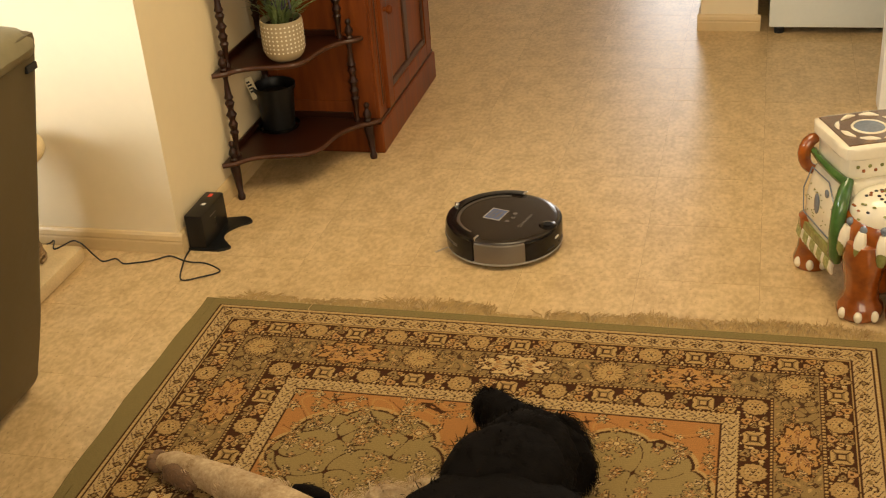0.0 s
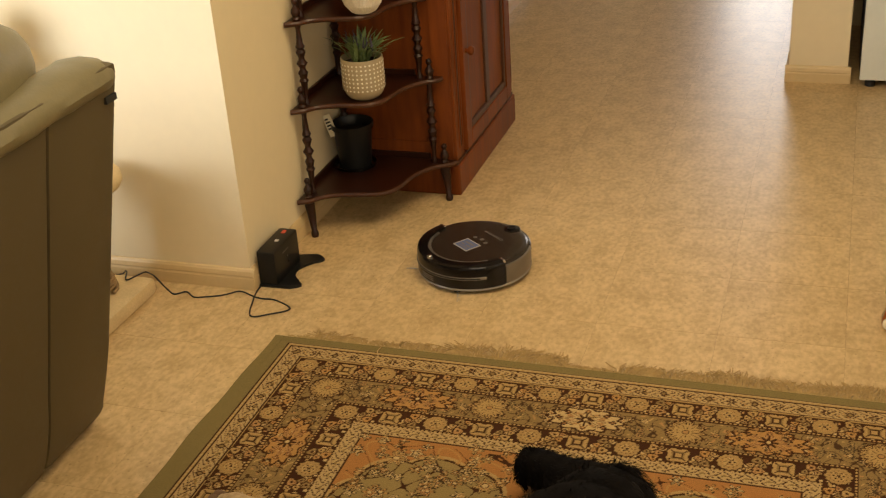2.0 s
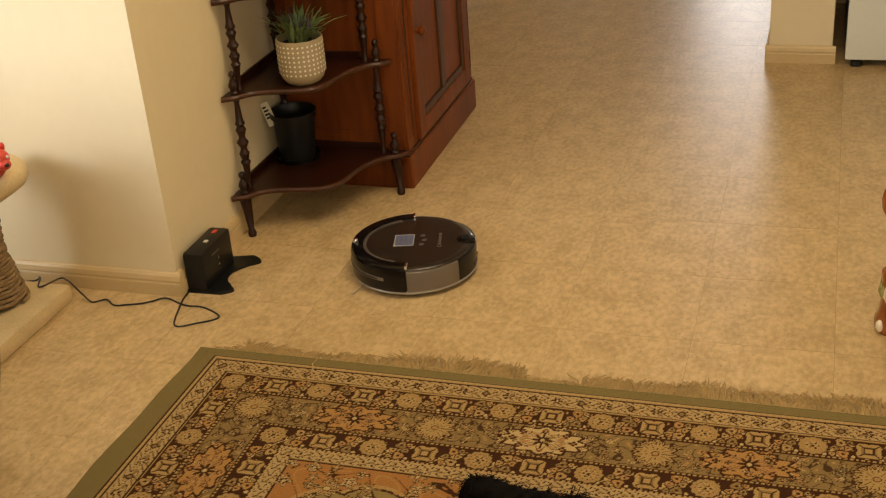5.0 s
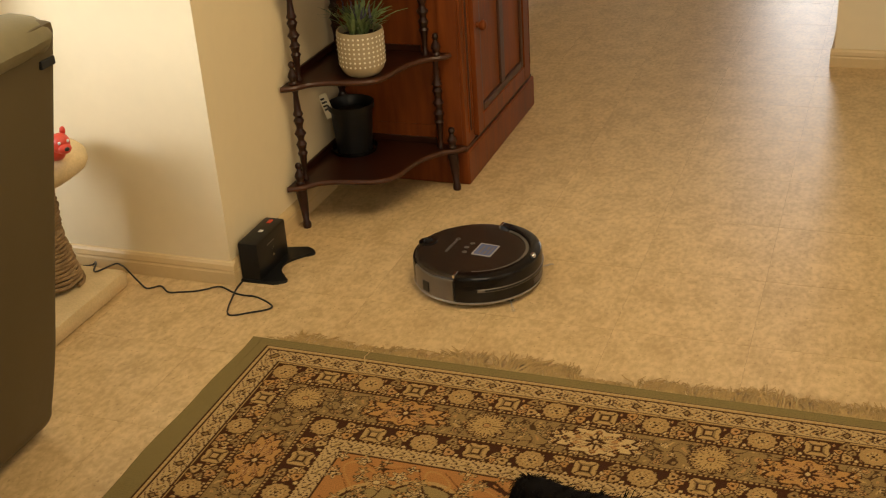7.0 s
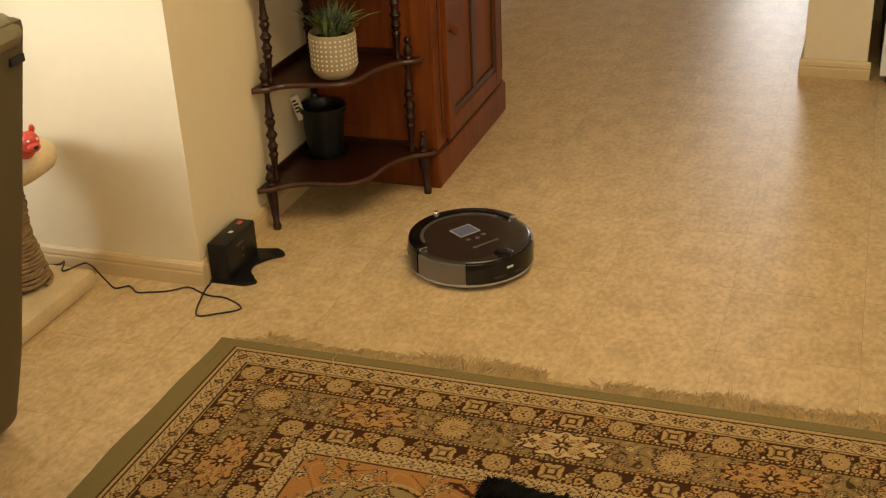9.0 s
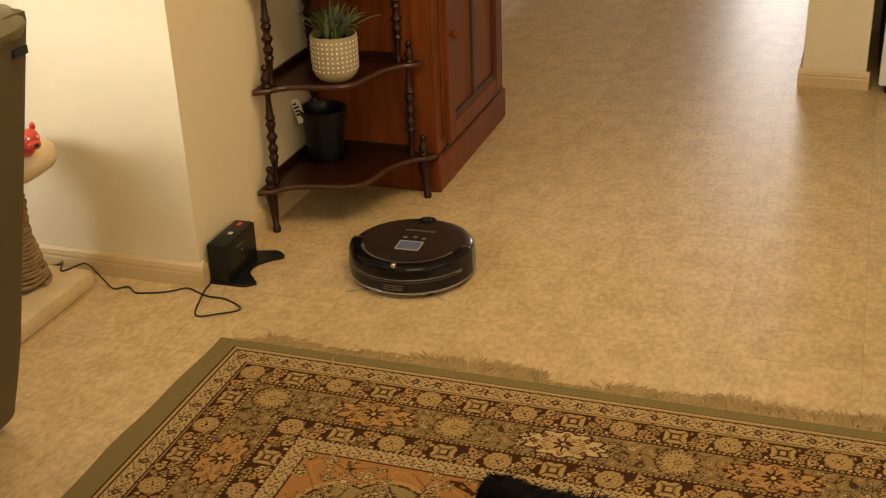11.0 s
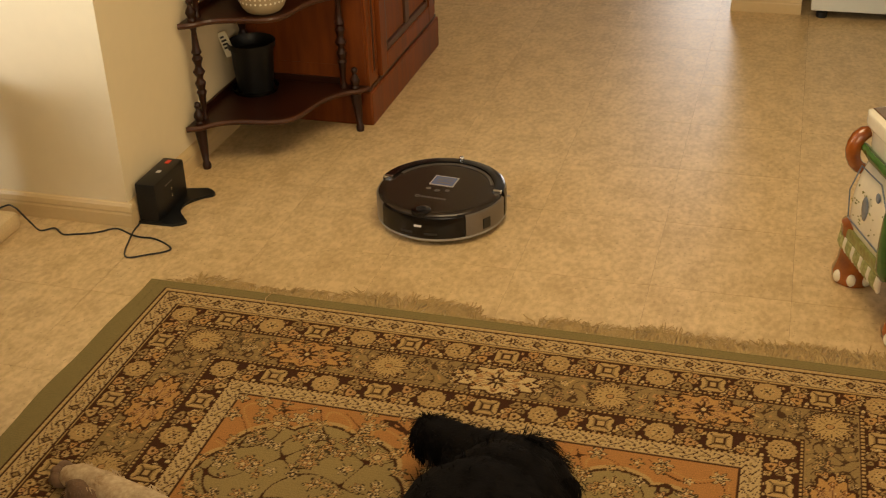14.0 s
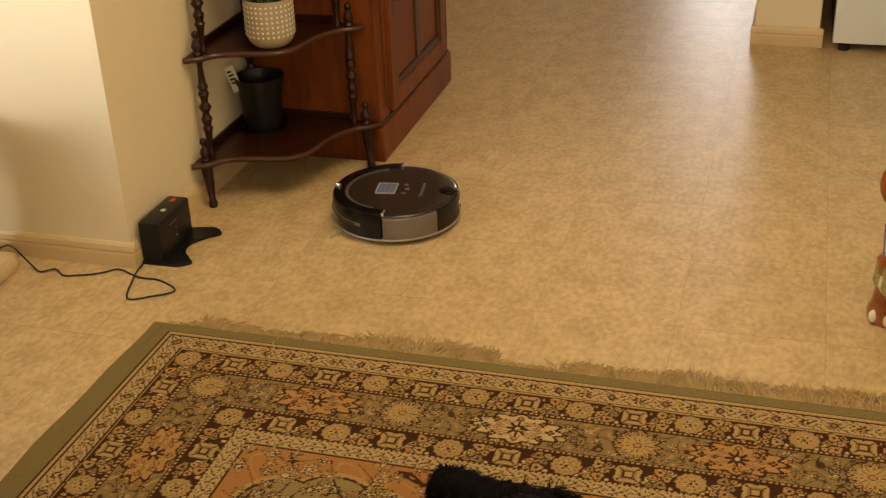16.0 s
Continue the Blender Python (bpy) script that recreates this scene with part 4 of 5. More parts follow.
    for k in range(60):
        cx, cy = rng.uniform(0.3, IN_X - 0.3), -rng.uniform(0.3, IN_Y - 0.3)
        flower(cx, cy, rng.uniform(0.018, 0.03), rng.randint(5, 9), [CREAM, GOLD, ORANGE][rng.randint(3)], [DARK, PINK, GOLD][rng.randint(3)], CREAM, DARK, 0.28)
    # yarn by yarn unevenness
    n = x.shape
    col *= (1 + 0.10 * (rng.rand(*n)[..., None] - 0.5) + 0.05 * np.sin(y * 900)[..., None])
    return np.clip(col, 0, 1)


rug = thing("rug", 0, 0, label="Persian-patterned wool rug with green border, rosette bands and tan fringe", category="rug")


def rug_piece(name, x0, x1, y0, y1, step, z=0.011):
    xs = np.linspace(x0, x1, int((x1 - x0) / step) + 1)
    ys = np.linspace(y0, y1, int((y1 - y0) / step) + 1)
    gx, gy = np.meshgrid(xs, ys)
    col = weave(gx, gy)
    lum = col.mean(-1)
    gz = z + 0.0012 * np.clip(lum / 0.3, 0, 1) * (gx > x0 + step)
    wob = 0.004 * np.sin(gy * 7.0 + 1) + 0.002 * np.sin(gy * 23)
    gx2 = gx + np.where(gx < x0 + 0.03, wob, 0)
    border = (np.abs(gx - x0) < 1e-6) | (np.abs(gx - x1) < 1e-6) | (np.abs(gy - y1) < 1e-6)
    gz = np.where(border, 0.001, gz)
    nx, ny = len(xs), len(ys)
    me = bpy.data.meshes.new(name)
    idx = np.arange(nx * ny).reshape(ny, nx)
    quads = np.stack([idx[:-1, :-1], idx[:-1, 1:], idx[1:, 1:], idx[1:, :-1]], -1).reshape(-1, 4)
    me.vertices.add(nx * ny)
    me.vertices.foreach_set("co", np.stack([gx2, gy, gz], -1).astype(np.float32).ravel())
    me.loops.add(quads.size)
    me.loops.foreach_set("vertex_index", quads.astype(np.int32).ravel())
    me.polygons.add(len(quads))
    me.polygons.foreach_set("loop_start", np.arange(0, quads.size, 4, dtype=np.int32))
    me.update()
    layer = me.color_attributes.new("weave", "FLOAT_COLOR", "POINT")
    layer.data.foreach_set("color", np.concatenate([col, np.ones(col.shape[:2] + (1,))], -1).astype(np.float32).ravel())
    me.materials.append(WOOL)
    for p in me.polygons:
        p.use_smooth = True
    ob = new(name, me)
    ob.parent = rug
    return ob


rug_piece("carpet", RUG[0], RUG[1], -1.05, RUG[3], 0.0024)
rug_piece("carpet", RUG[0], RUG[1], RUG[2], -1.0505, 0.012)

rng = random.Random(9)
fr_bm = bmesh.new()
for k in range(1150):
    x = RUG[0] + 0.075 + (RUG[1] - RUG[0] - 0.08) * (k + rng.random()) / 1150
    clump = noise.noise(Vector((x * 9, 3, 0)))
    ln = (0.084 + 0.022 * clump) * rng.uniform(0.75, 1.15)
    side = rng.uniform(-0.5, 0.5) + 1.1 * noise.noise(Vector((x * 16, 7, 1)))
    # matted clumps, with two worn stretches and thin places between
    clump_gain = 0.62 + 0.75 * max(0.0, noise.noise(Vector((x * 5.3, 0.4, 8.0))) + 0.42)
    ln *= min(1.05, clump_gain)
    if 0.44 < x < 0.475 or 0.665 < x < 0.80 or x < -0.04:
        ln *= 0.42
    side += 0.9 * noise.noise(Vector((x * 60, 2, 6)))
    pts, px, py = [], x, RUG[3] - 0.006
    for s in range(6):
        u = s / 5
        pts.append((px, py, 0.004 + 0.009 * math.sin(math.pi * min(1, u * 1.1)) * rng.uniform(0.5, 1.2) * (1 - 0.3 * u)))
        px += side * ln / 5 * (0.5 + u) + rng.uniform(-0.0055, 0.0055)
        py += ln / 5 * rng.uniform(0.7, 1.1) * (1 - 0.25 * abs(side))
    tube(fr_bm, pts, [0.0018, 0.0017, 0.0016, 0.0015, 0.0014, 0.0011], 4, cap=False)
tube(fr_bm, [(0.165, 0.15, 0.012), (0.16, 0.10, 0.015), (0.172, 0.075, 0.0145), (0.168, 0.055, 0.0145)], 0.0016, 4)
tagged(part("fringe", fr_bm, FRINGE, rug, "tangled tan yarn fringe", smooth=True), kind="stuff")


# ---- ceramic elephant stool ----
def elephant():
    c = thing("elephant_stool", 1.612, 0.437, 0, rz=21, label="glazed ceramic elephant stool in brown, cream and green", category="garden stool")

    def rounded(x, y, z, sx, sy, sz, power=4.0, mat=GLAZE_CREAM, name="body", label="", parent=c, seg=40, rings=24, squash=None):
        bm = bmesh.new()
        r = bmesh.ops.create_uvsphere(bm, u_segments=seg, v_segments=rings, radius=1.0)
        for v in r["verts"]:
            d = (abs(v.co.x) ** power + abs(v.co.y) ** power + abs(v.co.z) ** power) ** (1 / power)
            v.co = v.co / d
            v.co = Vector((x + v.co.x * sx, y + v.co.y * sy, z + v.co.z * sz))
            if squash:
                v.co = squash(v.co)
        return part(name, bm, mat, parent, label, smooth=True)

    def taper(co):
        k = 1.0 - 0.16 * max(0, (co.z - 0.22) / 0.12) + 0.03 * max(0, (0.16 - co.z) / 0.1)
        return Vector((co.x * k, 0.045 + (co.y - 0.045) * k, co.z))

    body = rounded(0, 0.045, 0.215, 0.123, 0.128, 0.125, 5.0, GLAZE_CREAM, "body", squash=taper)
    for x in (-0.085, 0.085):
        for y in (-0.142, 0.128):
            front = y < 0
            k = 1.22 if front else 1.0
            prof = [(0, 0), (0.046 * k, 0), (0.050 * k, 0.01), (0.050 * k, 0.028), (0.042 * k, 0.05), (0.038 * k, 0.09), (0.043 * k, 0.15), (0, 0.17)]
            if front:
                prof = [(0, 0), (0.052, 0), (0.058, 0.008), (0.060, 0.022), (0.054, 0.040), (0.044, 0.056), (0.042, 0.075), (0.045, 0.105), (0.052, 0.140), (0.056, 0.175), (0.048, 0.21), (0, 0.235)]
            leg = lathem(prof, 28, (x * (0.88 if front else 1.08), y, 0))
            lg = part("leg", leg, GLAZE_BROWN, c, "amber brown glazed leg", smooth=True)
            for j in range(3):
                a = -math.pi / 2 + (j - 1) * 0.75 + (-0.5 if x < 0 else 0.5)
                nail = bmesh.new()
                blob(nail, (x * (0.88 if front else 1.08) + 0.047 * k * math.cos(a), y + 0.048 * k * math.sin(a), 0.02), (0.011, 0.011, 0.016), seg=10, rings=8)
                part("toenail", nail, GLAZE_CREAM, lg, "cream toenail", smooth=True)
    # green cords that frame the saddle cloth
    for s in (-1, 1):
        cord = bmesh.new()
        tube(cord, [(s * 0.090, -0.045, 0.335), (s * 0.105, -0.062, 0.315), (s * 0.122, -0.078, 0.27), (s * 0.128, -0.085, 0.21), (s * 0.127, -0.084, 0.15), (s * 0.118, -0.080, 0.125)], [0.014, 0.018, 0.020, 0.020, 0.019, 0.013], 14)
        part("cord", cord, GLAZE_GREEN, c, "green glazed cord", smooth=True)
        cord = bmesh.new()
        tube(cord, [(s * 0.098, -0.055, 0.330), (s * 0.106, 0.0, 0.333), (s * 0.106, 0.08, 0.333), (s * 0.098, 0.155, 0.330)], [0.013, 0.012, 0.012, 0.010], 14)
        part("cord", cord, GLAZE_GREEN, c, "green glazed cord", smooth=True)
        # saddle cloth border lines and medallions on the flank
        x = s * 0.1245
        for pts in ([(x, -0.045, 0.165), (x, 0.13, 0.165), (x * 0.985, 0.145, 0.23), (x * 0.90, 0.125, 0.297), (x * 0.885, 0.02, 0.300), (x * 0.97, -0.045, 0.262), (x, -0.052, 0.20), (x, -0.045, 0.165)],):
            ln = bmesh.new()
            tube(ln, [Vector(p) for p in pts], 0.0019, 6)
            part("border_line", ln, GLAZE_BLUE, body, "blue-grey painted line", smooth=True)
        for y, z, sy, sz in ((0.055, 0.225, 0.016, 0.030), (0.012, 0.272, 0.010, 0.012)):
            md = bmesh.new()
            blob(md, (x * (0.992 if z < 0.25 else 0.945), y, z), (0.004, sy, sz), seg=14, rings=10)
            part("medallion", md, GLAZE_BLUE, body, "blue-grey oval medallion", smooth=True)
        specks = bmesh.new()
        rg = random.Random(3)
        for k in range(34):
            y, z = rg.uniform(-0.03, 0.125), rg.uniform(0.175, 0.262)
            blob(specks, (x * (0.999 if z < 0.23 else 0.975), y, z), (0.0016, 0.0024, 0.0016), seg=6, rings=4)
        tagged(part("specks", specks, GLAZE_OLIVE, body, "olive specks"), kind="stuff")
        band = bmesh.new()
        box(band, min(s * 0.117, s * 0.130), max(s * 0.117, s * 0.130), -0.075, 0.150, 0.118, 0.148, 0.004)
        part("hem_band", band, GLAZE_OLIVE, body, "olive key-pattern band")
        for j in range(15):
            fri = bmesh.new()
            y = -0.068 + 0.015 * j
            tube(fri, [(s * 0.126, y, 0.120), (s * 0.128, y, 0.100), (s * 0.124, y, 0.082)], [0.0075, 0.0085, 0.005], 8)
            part("tassel", fri, GLAZE_PALE if j % 3 else GLAZE_CREAM, body, smooth=True)
    neck = rounded(0, 0.052, 0.362, 0.098, 0.100, 0.034, 8.0, GLAZE_CREAM, "collar")
    for k in range(10):
        sq = bmesh.new()
        a = -0.07 + 0.0155 * k
        blob(sq, (a, -0.0485, 0.362 + 0.006 * (-1) ** k), (0.005, 0.003, 0.005), seg=8, rings=6)
        part("painted_comma", sq, GLAZE_BROWN if k % 2 else GLAZE_OLIVE, neck)
    top = rounded(0, 0.055, 0.405, 0.110, 0.112, 0.020, 9.0, GLAZE_CREAM, "seat")
    tp = bmesh.new()
    slab(tp, [(-0.094, -0.04), (0.094, -0.04), (0.094, 0.15), (-0.094, 0.15)], 0.4235, 0.4265, 0.001)
    tile = part("seat_panel", tp, GLAZE_DARK, top, "brown painted square")
    part("seat_disc", lathem([(0, 0.4285), (0.037, 0.4285), (0.039, 0.4265)], 28, (0, 0.055, 0)), GLAZE_BLUE, tile, "blue-grey disc", smooth=True)
    part("disc_ring", lathem([(0.038, 0.4265), (0.040, 0.4292), (0.044, 0.4292), (0.046, 0.4265)], 28, (0, 0.055, 0)), GLAZE_CREAM, tile, smooth=True)
    for k in range(8):
        a = k * math.pi / 4 + math.pi / 8
        sw = bmesh.new()
        r = 0.074 if k % 2 else 0.072
        tube(sw, [(r * math.cos(a + q) * 1.06, 0.055 + r * math.sin(a + q) * 1.06, 0.4268 + 0.0005) for q in (-0.32, -0.16, 0, 0.16, 0.32)], [0.002, 0.005, 0.0075, 0.005, 0.002], 8)
        part("scroll", sw, GLAZE_CREAM, tile, smooth=True)
    # head, headdress, trunk, ears
    head = rounded(0, -0.105, 0.212, 0.118, 0.094, 0.100, 2.4, GLAZE_BROWN, "head", "amber brown glazed head")
    rounded(0, -0.100, 0.120, 0.104, 0.070, 0.085, 2.6, GLAZE_BROWN, "chest", "amber brown glazed chest", head)
    part_dome = rounded(0, -0.112, 0.268, 0.104, 0.082, 0.066, 2.3, GLAZE_CREAM, "headdress", "cream lattice headdress", head)
    for j in range(7):
        a = math.pi * (1.02 + 0.16 * j)
        x, y = 0.108 * math.cos(a), -0.110 + 0.088 * math.sin(a)
        b = bmesh.new()
        blob(b, (x, y, 0.256 - 0.006 * (j % 2)), (0.0115, 0.0115, 0.0115), seg=12, rings=8)
        part("bead", b, GLAZE_BLUE, part_dome, smooth=True)
        t = bmesh.new()
        spots = [(x * q, -0.108 + (y + 0.108) * q, z) for q, z in ((1.05, 0.246), (1.09, 0.228), (1.115, 0.206), (1.12, 0.184), (1.10, 0.168))]
        tube(t, spots, [0.011, 0.0155, 0.017, 0.013, 0.003], 14)
        pet = part("petal", t, GLAZE_CREAM, part_dome, "cream petal tassel", smooth=True)
        t = bmesh.new()
        tube(t, [(p[0] * 1.045, -0.108 + (p[1] + 0.108) * 1.045, p[2]) for p in spots[2:]] + [(spots[4][0] * 1.02, -0.108 + (spots[4][1] + 0.108) * 1.02, 0.163)], [0.012, 0.014, 0.010, 0.002], 12)
        part("petal_tip", t, GLAZE_OLIVE, pet, smooth=True)
    rg = random.Random(12)
    for k in range(46):
        a, el = math.pi * rg.uniform(0.95, 2.05), rg.uniform(0.05, 1.35)
        n = Vector((math.cos(a) * math.cos(el), math.sin(a) * math.cos(el), math.sin(el)))
        g = (abs(n.x) ** 2.3 + abs(n.y) ** 2.3 + abs(n.z) ** 2.3) ** (-1 / 2.3)
        mk = bmesh.new()
        p = Vector((n.x * g * 0.104, -0.112 + n.y * g * 0.082, 0.268 + n.z * g * 0.066))
        blob(mk, p, (0.0052, 0.0052, 0.0026), pose(0, 0, 0, 0, 0, rg.uniform(0, 180)), 8, 6)
        part("painted_comma", mk, (GLAZE_BROWN, GLAZE_OLIVE, CABLE)[k % 3], part_dome)
    trunk = bmesh.new()
    tube(trunk, [(0, -0.165, 0.215), (0, -0.195, 0.16), (-0.004, -0.205, 0.10), (-0.010, -0.205, 0.055), (-0.02, -0.215, 0.03), (-0.032, -0.232, 0.032)], [0.045, 0.038, 0.030, 0.025, 0.022, 0.016], 16)
    part("trunk", trunk, GLAZE_BROWN, head, smooth=True)
    for s in (-1, 1):
        ear = bmesh.new()
        blob(ear, (s * 0.082, -0.12, 0.16), (0.014, 0.030, 0.062), pose(0, 0, 0, 0, s * -12, s * 12), 18, 14)
        part("ear", ear, GLAZE_BROWN, head, smooth=True)
    tail = bmesh.new()
    tube(tail, [(-0.088 - 0.036 * math.sin(q * 0.36) + 0.010 * q / 14, 0.166 - 0.002 * q / 3, 0.316 + 0.046 * math.cos(q * 0.36)) for q in range(14)], [0.014, 0.017, 0.018, 0.018, 0.018, 0.017, 0.016, 0.015, 0.014, 0.013, 0.012, 0.011, 0.009, 0.006], 14)
    part("tail", tail, GLAZE_BROWN, c, "curled brown tail", smooth=True)


elephant()


# ---- dog ----
def tufts(bm, verts_normals, rng, count, length, droop, width=0.0011):
    for _ in range(count):
        co, no = verts_normals[rng.randrange(len(verts_normals))]
        lie = Vector((0.75, -0.45, -0.35)) - no * no.dot(Vector((0.75, -0.45, -0.35)))
        d = (no * 0.45 + lie + Vector((rng.uniform(-0.4, 0.4), rng.uniform(-0.4, 0.4), rng.uniform(-0.4, 0.25)))).normalized()
        ln = length * rng.uniform(0.5, 1.2)
        side = d.cross(Vector((0, 0, 1)))
        side = side.normalized() * width if side.length > 1e-3 else Vector((width, 0, 0))
        base = co + Vector((rng.uniform(-0.008, 0.008), rng.uniform(-0.008, 0.008), 0)) - no * 0.003
        mid = base + d * ln * 0.55
        tip = base + d * ln + Vector((0, 0, -droop * ln))
        a, b, e, f = bm.verts.new(base - side), bm.verts.new(base + side), bm.verts.new(mid + side * 0.7), bm.verts.new(mid - side * 0.7)
        g = bm.verts.new(tip)
        bm.faces.new((a, b, e, f))
        bm.faces.new((f, e, g))


def fur_part(name, pieces, mat, parent, label, count, length, seed, droop=0.35):
    """Joined soft forms with a coat of short locks."""
    bm = bmesh.new()
    for at, size, turn in pieces:
        blob(bm, at, size, turn, 28, 18, 0.10, 8)
    bm.normal_update()
    vn = [(v.co.copy(), v.normal.copy()) for v in bm.verts]
    ob = part(name, bm, mat, parent, label, smooth=True)
    hair = bmesh.new()
    tufts(hair, vn, random.Random(seed), count, length, droop)
    tagged(part("coat", hair, mat, ob), kind="stuff")
    return ob


dog = thing("dog", 0.86, -0.80, 0.0125, label="black long-haired dog with pale legs lying on the rug", category="dog")
D0 = Vector((0.86, -0.80, 0.0125))


def rel(x, y, z):
    return (x - D0.x, y - D0.y, z - D0.z)


fur_part("body", [(rel(0.875, -0.86, 0.112), (0.215, 0.22, 0.115), None), (rel(0.86, -0.66, 0.115), (0.135, 0.16, 0.105), None), (rel(0.68, -0.91, 0.080), (0.175, 0.165, 0.092), None), (rel(0.88, -0.57, 0.105), (0.115, 0.13, 0.095), None), (rel(0.80, -0.91, 0.10), (0.20, 0.20, 0.105), None)], FUR_BLACK, dog, "", 8000, 0.028, 5)
fur_part("flank", [(rel(0.575, -0.80, 0.078), (0.075, 0.062, 0.066), None), (rel(0.645, -0.755, 0.085), (0.072, 0.055, 0.070), None), (rel(0.72, -0.725, 0.095), (0.062, 0.048, 0.064), None)], FUR_WHITE, dog, "ivory fur fringe", 3600, 0.030, 6)
leg_bm = bmesh.new()
tube(leg_bm, [rel(0.50, -0.80, 0.065), rel(0.36, -0.715, 0.052), rel(0.25, -0.665, 0.045), rel(0.15, -0.625, 0.040), rel(0.085, -0.605, 0.036), rel(0.055, -0.60, 0.032)], [0.058, 0.048, 0.039, 0.031, 0.028, 0.019], 16)
leg_bm.normal_update()
vn = [(v.co.copy(), v.normal.copy()) for v in leg_bm.verts if v.co.x > -0.77]
fleg = part("leg", leg_bm, FUR_WHITE, dog, "ivory leg with dark toes", smooth=True)
hair = bmesh.new()
tufts(hair, vn, random.Random(8), 900, 0.016, 0.4)
tagged(part("coat", hair, FUR_WHITE, fleg), kind="stuff")
fur_part("sock", [(rel(0.125, -0.640, 0.033), (0.058, 0.027, 0.027), pose(0, 0, 0, 0, 0, -20))], FUR_TAN, fleg, "dark brown fur patch", 420, 0.012, 9)
for dx, dy, dz in ((0, 0.014, 0.004), (-0.008, 0.002, 0.0), (-0.004, -0.012, -0.004)):
    toe = bmesh.new()
    p = rel(0.046 + dx, -0.598 + dy, 0.030 + dz)
    blob(toe, p, (0.021, 0.013, 0.016), pose(0, 0, 0, 0, 0, -15), 12, 8)
    tn = part("toe", toe, FUR_TAN, fleg, "dark brown toe", smooth=True)
    claw = bmesh.new()
    tube(claw, [(p[0] - 0.012, p[1] + 0.003, p[2]), (p[0] - 0.026, p[1] + 0.006, p[2] - 0.012)], [0.004, 0.0015], 8)
    part("claw", claw, CABLE, tn)
fur_part("leg", [(rel(0.44, -0.66, 0.032), (0.06, 0.022, 0.020), pose(0, 0, 0, 0, 0, -20))], FUR_BLACK, dog, "dark lower leg", 300, 0.014, 12)

# the head turns on the neck; its own origin is the base of the skull
dog_head = new("head")
dog_head.parent = dog
HEAD_AT = rel(0.895, -0.475, 0.102)
dog_head.location = HEAD_AT


def furred_loft(name, sections, mat, parent, label, count, length, seed):
    """A soft form through oval sections (x, half width, middle height, half height, squareness) along x, with short locks."""
    bm = bmesh.new()
    rings = []
    for x, w, zc, h, p in sections:
        x, w, zc, h = x * 0.90, w * 0.88, zc * 0.88 - 0.018, h * 0.86
        ring = []
        for k in range(28):
            a = 2 * math.pi * k / 28
            cs, sn = math.cos(a), math.sin(a)
            g = (abs(cs) ** p + abs(sn) ** p) ** (-1 / p)
            v = Vector((x, w * g * cs, zc + h * g * sn))
            ring.append(bm.verts.new(v * (1 + 0.035 * noise.noise(v * 26))))
        rings.append(ring)
    for a, b in zip(rings, rings[1:]):
        for k in range(28):
            bm.faces.new((a[k], a[(k + 1) % 28], b[(k + 1) % 28], b[k]))
    bm.faces.new(rings[0][::-1])
    bm.faces.new(rings[-1])
    bmesh.ops.recalc_face_normals(bm, faces=bm.faces[:])
    vn = [(v.co.copy(), v.normal.copy()) for v in bm.verts]
    ob = part(name, bm, mat, parent, label, smooth=True)
    hair = bmesh.new()
    tufts(hair, vn, random.Random(seed), count, length, 0.35)
    tagged(part("coat", hair, mat, ob), kind="stuff")
    return ob


head_skull = furred_loft("skull", [(0.13, 0.080, -0.020, 0.070, 2.2), (0.09, 0.094, -0.006, 0.084, 2.2), (0.04, 0.094, 0.002, 0.082, 2.3), (-0.01, 0.084, 0.010, 0.074, 2.4), (-0.045, 0.068, 0.014, 0.066, 2.6), (-0.075, 0.052, 0.012, 0.060, 2.8), (-0.11, 0.043, 0.012, 0.055, 3.0), (-0.15, 0.040, 0.012, 0.052, 3.2), (-0.185, 0.037, 0.012, 0.048, 3.2), (-0.205, 0.028, 0.012, 0.038, 2.8), (-0.212, 0.012, 0.012, 0.018, 2.2)], FUR_BLACK, dog_head, "black shaggy head", 6500, 0.017, 15)
fur_part("cheek", [((-0.125, 0.0, -0.042), (0.055, 0.036, 0.022), None)], FUR_TAN, head_skull, "brown muzzle underside", 260, 0.012, 16)
for s in (-1, 1):
    fur_part("ear", [((0.030, 0.074 * s, -0.004), (0.046, 0.020, 0.050), pose(0, 0, 0, s * 14, 12, 0))], FUR_BLACK, head_skull, "", 900, 0.034, 20 + s)
nb = bmesh.new()
blob(nb, (-0.187, 0.0, 0.012), (0.011, 0.016, 0.012), seg=14, rings=10)
part("nose", nb, BLACK_GLOSS, head_skull, smooth=True)


# ---- robot vacuum ----
def ring_sector(r0, r1, z0, z1, a0, a1, bevel=0.0, steps=40):
    """A curved block between two radii."""
    bm = bmesh.new()
    rows = []
    for i in range(steps + 1):
        a = radians(a0 + (a1 - a0) * i / steps)
        c, s = math.cos(a), math.sin(a)
        b = bevel
        sec = [(r0, z0), (r1, z0), (r1, z1 - b), (r1 - b * 0.3, z1 - b * 0.3), (r1 - b, z1), (r0, z1)]
        rows.append([bm.verts.new((r * c, r * s, z)) for r, z in sec])
    for p, q in zip(rows, rows[1:]):
        for k in range(6):
            bm.faces.new((p[k], q[k], q[(k + 1) % 6], p[(k + 1) % 6]))
    bm.faces.new(rows[0])
    bm.faces.new(rows[-1][::-1])
    bmesh.ops.recalc_face_normals(bm, faces=bm.faces[:])
    return bm


